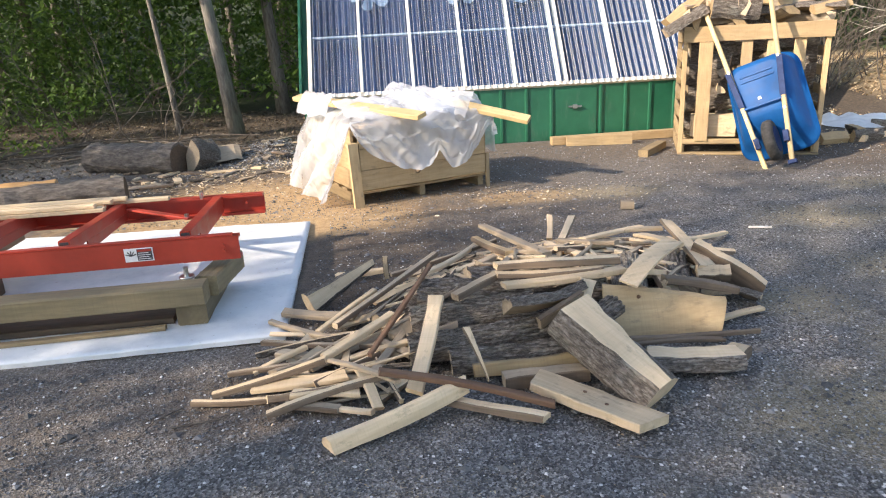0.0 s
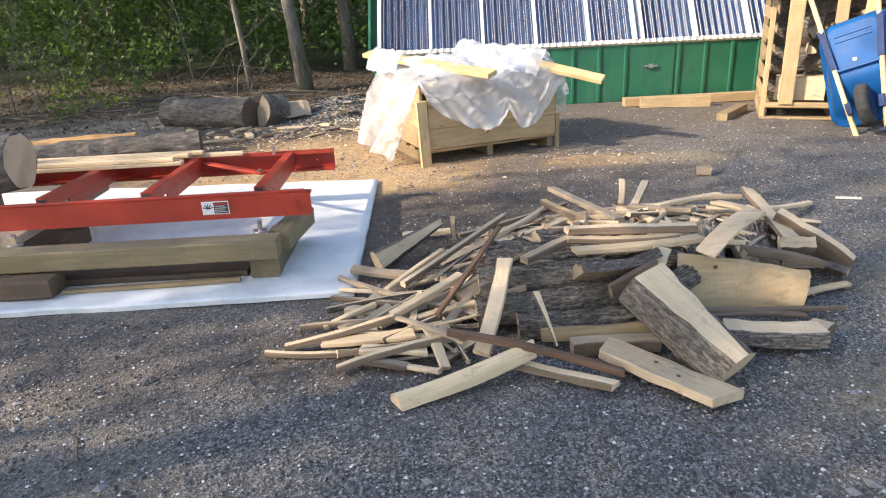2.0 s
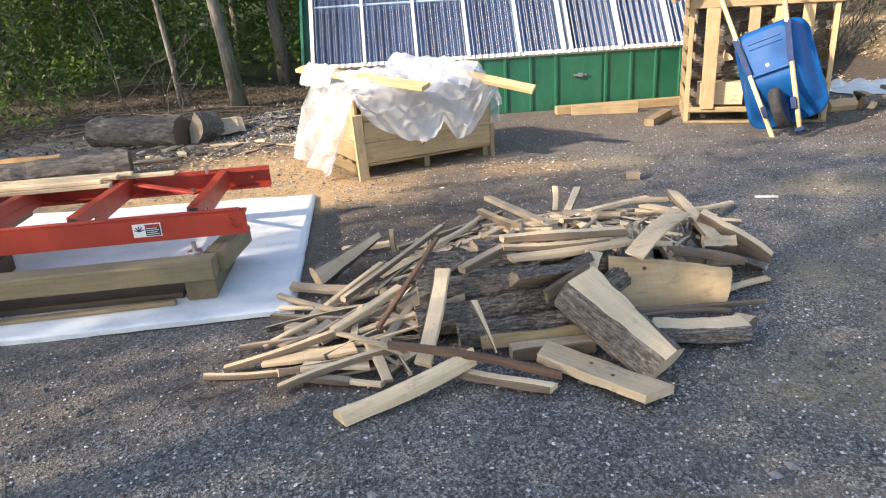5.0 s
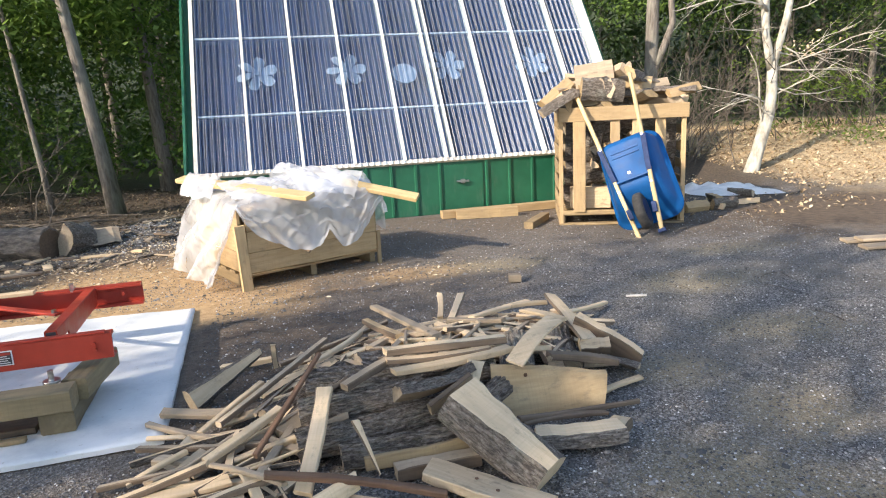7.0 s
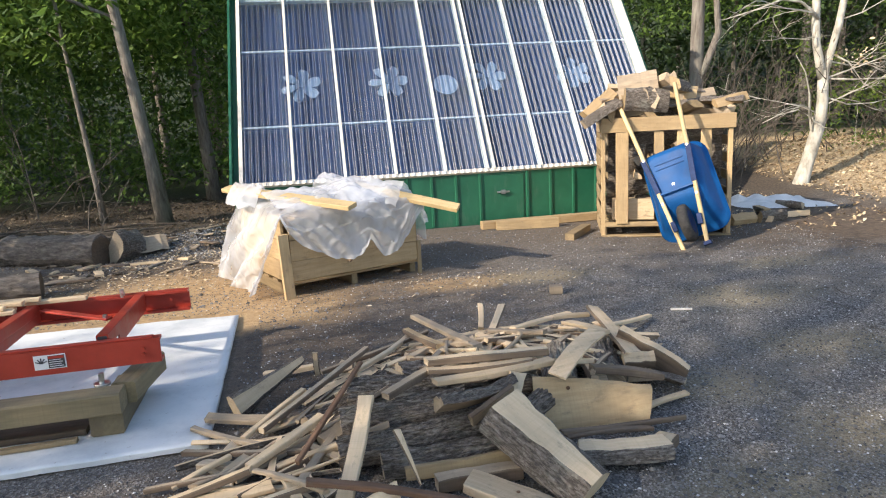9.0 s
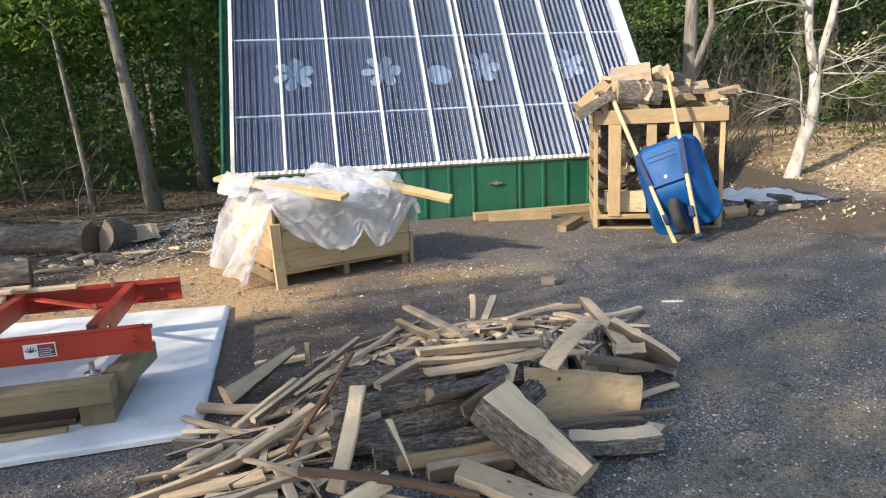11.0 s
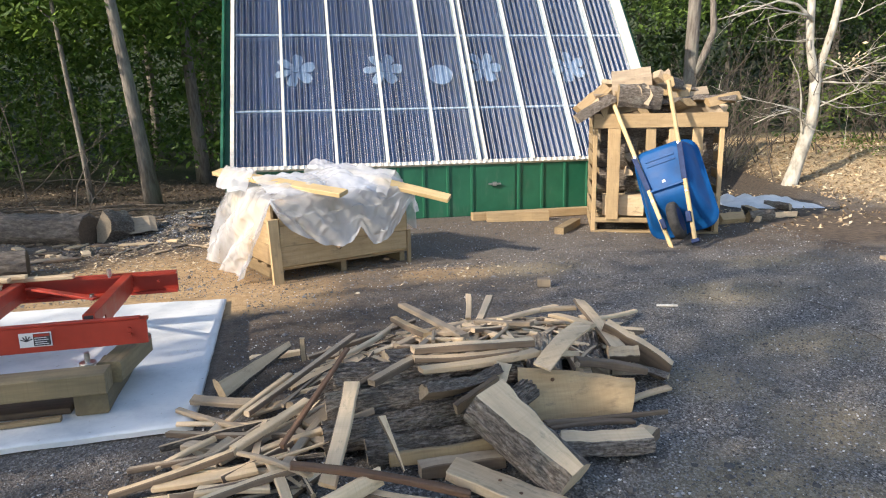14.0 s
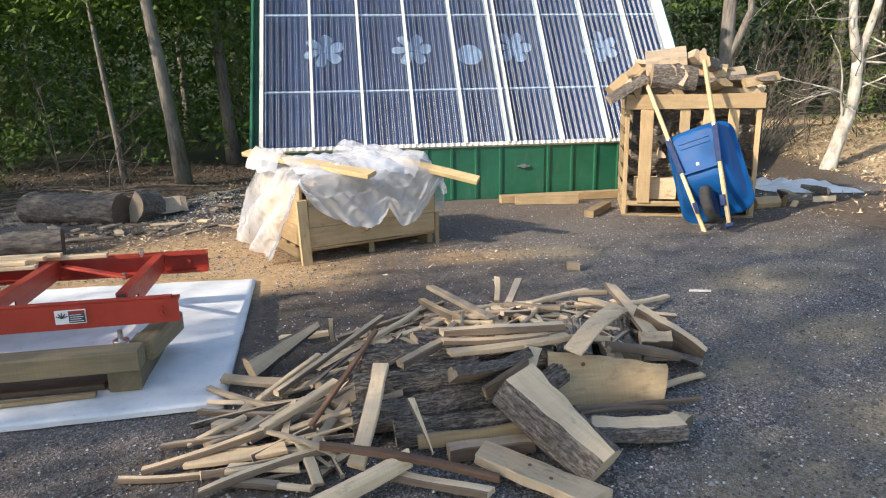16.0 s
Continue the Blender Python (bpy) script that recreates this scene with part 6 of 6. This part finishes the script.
for p_, d, ln, r_ in (((0.30, 0, 0.80), (-.5, -.1, .9), 1.0, .016), ((0.32, 0, 1.0), (-1, -.2, .35), 1.2, .012), ((0.36, 0, 1.5), (1, -.2, 0), 1.5, .015), ((0.40, 0, 1.75), (1, -.2, .0), 1.5, .013), ((0.34, 0, 1.1), (.8, -.2, .5), 1.1, .012),
                      ((0.20, 0, 2.4), (-1, -.1, .25), 1.5, .017), ((0.5, 0, 2.3), (1, -.2, .4), 1.3, .013), ((0.36, 0, 1.2), (1, -.3, -.15), 1.2, .010), ((0.2, 0, 2.1), (-1, .1, -.1), 1.0, .010), ((0.42, 0, 1.85), (1, .1, -.25), 1.4, .010), ((0.1, 0, 0.1), (-.1, -.1, 1), 0.35, .012)):
    v, f = joined(twig(p_, d, ln, r_, rb))
    obj("branch", mesh_of(v, f, M_PALE), wt, None, "bare pale branch")
for j in range(28):
    x, y = rb.uniform(5.6, 11.5), rb.uniform(9.6, 11.8)
    if j < 12:
        x, y = rb.uniform(4.3, 6.4), rb.uniform(9.3, 10.6)
    t_ = []
    for q in range(3):
        t_ += twig((rb.uniform(-.2, .2), rb.uniform(-.2, .2), -0.1), (rb.uniform(-.8, .8), rb.uniform(-.4, .2), 1), rb.uniform(1.2, 2.4), 0.012, rb)
    v, f = joined(t_)
    obj("bare_shrub", mesh_of(v, f, M_TWIG), None, pose(x, y, ground_height(x, y)), "tangled bare brush at the wood's edge", "shrub", "bare brush")
for j in range(14):
    x, y = rb.uniform(-8.5, -3.2), rb.uniform(8.6, 11)
    v, f = joined(twig((0, 0, -0.05), (rb.uniform(-.5, .5), rb.uniform(-.4, .4), 1), rb.uniform(0.7, 1.8), 0.012, rb))
    obj("bare_shrub", mesh_of(v, f, M_TWIG), None, pose(x, y, ground_height(x, y)), "thin bare sapling at the wood's edge", "shrub", "bare saplings")
for j in range(30):
    x, y = rb.uniform(-7.5, -2.6), rb.uniform(8.2, 10.2)
    an, L = rb.uniform(-30, 30), rb.uniform(0.4, 1.3)
    z = ground_height(x, y) + 0.03
    v, f = tube([(0, 0, 0), (L * .4, .04, .03), (L, -.02, .01)], [.016, .013, .006], 6)
    obj("fallen_branch", mesh_of(v, f, M_TWIG), None, pose(x, y, z, 0, 0, an), "grey fallen branch on the leaf litter", "branch", "fallen branches")


# ---- loose stuff on the ground ----
def octa(centres, size, rng, flat=0.65):
    n = len(centres)
    s = rng.uniform(size[0], size[1], (n, 1, 1)) * rng.uniform(.6, 1.2, (n, 6, 1))
    base = np.array([[1, 0, 0], [0, 1, 0], [-1, 0, 0], [0, -1, 0], [0, 0, flat], [0, 0, -flat]], float)
    a = rng.uniform(0, 6.28, n)
    rot = np.zeros((n, 3, 3))
    rot[:, 0, 0], rot[:, 0, 1], rot[:, 1, 0], rot[:, 1, 1], rot[:, 2, 2] = np.cos(a), -np.sin(a), np.sin(a), np.cos(a), 1
    v = np.einsum('nij,kj->nki', rot, base) * s + np.asarray(centres)[:, None, :]
    tri = np.array([[0, 1, 4], [1, 2, 4], [2, 3, 4], [3, 0, 4], [1, 0, 5], [2, 1, 5], [3, 2, 5], [0, 3, 5]])
    f = (tri[None] + (np.arange(n) * 6)[:, None, None]).reshape(-1, 3)
    return v.reshape(-1, 3), f


def on_ground(n, xr, yr, power=1.0):
    x = rng.uniform(*xr, n)
    y = yr[0] + (yr[1] - yr[0]) * rng.uniform(0, 1, n) ** power
    z = np.array([ground_height(a, b) for a, b in zip(x, y)])
    return np.stack([x, y, z + 0.003], 1)


def off_sheet(p):
    return p[~((p[:, 0] < -1.38) & (p[:, 1] > 2.6) & (p[:, 1] < 4.95))]


v, f = octa(off_sheet(on_ground(95000, (-3.4, 4.2), (0.95, 7.6), 2.2)), (0.0025, 0.0085), rng)
obj("gravel", quick_mesh(v, f, M_STONE), None, None, "loose crushed grey stone on the yard", "gravel", kind="stuff")
v, f = octa(off_sheet(on_ground(1100, (-3.6, 4.0), (1.0, 7.6), 1.6)), (0.010, 0.026), rng, 0.45)
obj("gravel", quick_mesh(v, f, M_STONE_L), None, None, "larger loose grey stones on the yard", "gravel", kind="stuff")
g = np.stack([rng.normal(-2.3, 0.45, 2500), rng.normal(8.2, 0.55, 2500), np.zeros(2500)], 1)
g[:, 2] = [ground_height(a, b) + 0.004 for a, b in g[:, :2]]
v, f = octa(g, (0.008, 0.022), rng)
obj("gravel", quick_mesh(v, f, M_STONE), None, None, "heap of light crushed stone beside the kiln", "gravel", kind="stuff")
# litter by the logs, darkened in colour to look shaded
v, f = scatter_quads(on_ground(12000, (-11, -1.9), (7.4, 14)), (0.012, 0.036), rng, 0.5, 0.012)
obj("leaf_litter", quick_mesh(v, f, M_LITTER_SHADE), None, None, "brown leaves and bark crumbs by the logs, coloured as in shade", "leaf litter", kind="stuff")
p = np.concatenate([on_ground(12500, (6.0, 12), (7.2, 13)), on_ground(700, (4.0, 5.4), (8.2, 13)), on_ground(300, (3.5, 6), (6.0, 7.5))])
v, f = scatter_quads(p, (0.014, 0.038), rng, 0.5, 0.012)
obj("leaf_litter", quick_mesh(v, f, M_LITTER), None, None, "brown dead leaves on the forest floor", "leaf litter", kind="stuff")
p = np.concatenate([np.stack([rng.normal(-2.6, 0.75, 2200), rng.normal(7.0, 0.75, 2200), np.zeros(2200)], 1), np.stack([rng.normal(0.2, 0.5, 150), rng.normal(5.2, 0.2, 150), np.zeros(150)], 1)])
p[:, 2] = [ground_height(a, b) for a, b in p[:, :2]]
v, f = scatter_quads(off_sheet(p), (0.005, 0.026), rng, 0.25, 0.01)
obj("wood_chips", quick_mesh(v, f, M_CHIPS), None, None, "pale wood chips strewn over soil by the logs", "wood chips", kind="stuff")
p = np.stack([rng.normal(-0.1, 0.9, 420), rng.normal(2.6, 0.6, 420), np.zeros(420)], 1)
p[:, 2] = [ground_height(a, b) for a, b in p[:, :2]]
v, f = scatter_quads(off_sheet(p), (0.003, 0.009), rng, 0.25, 0.006)
obj("wood_chips", quick_mesh(v, f, M_CHIPS), None, None, "small wood chips on gravel round the offcut heap", "wood chips", kind="stuff")

rk = random.Random(77)
pieces = []
for j in range(90):
    x, y = rk.uniform(-2.2, 3.4), rk.uniform(1.2, 6.8)
    if x < -1.3 and 2.5 < y < 5:
        continue
    an, L = rk.uniform(0, 6.28), rk.uniform(0.05, 0.3)
    z = ground_height(x, y) + 0.006
    pieces.append(tube([(x, y, z), (x + L * .5 * math.cos(an), y + L * .5 * math.sin(an), z + 0.006), (x + L * math.cos(an + .2), y + L * math.sin(an + .2), z)], [.003, .0025, .0015], 5))
v, f = joined(pieces)
obj("twigs", mesh_of(v, f, M_TWIG), None, None, "thin brown twigs strewn over the gravel", "twigs", kind="stuff")
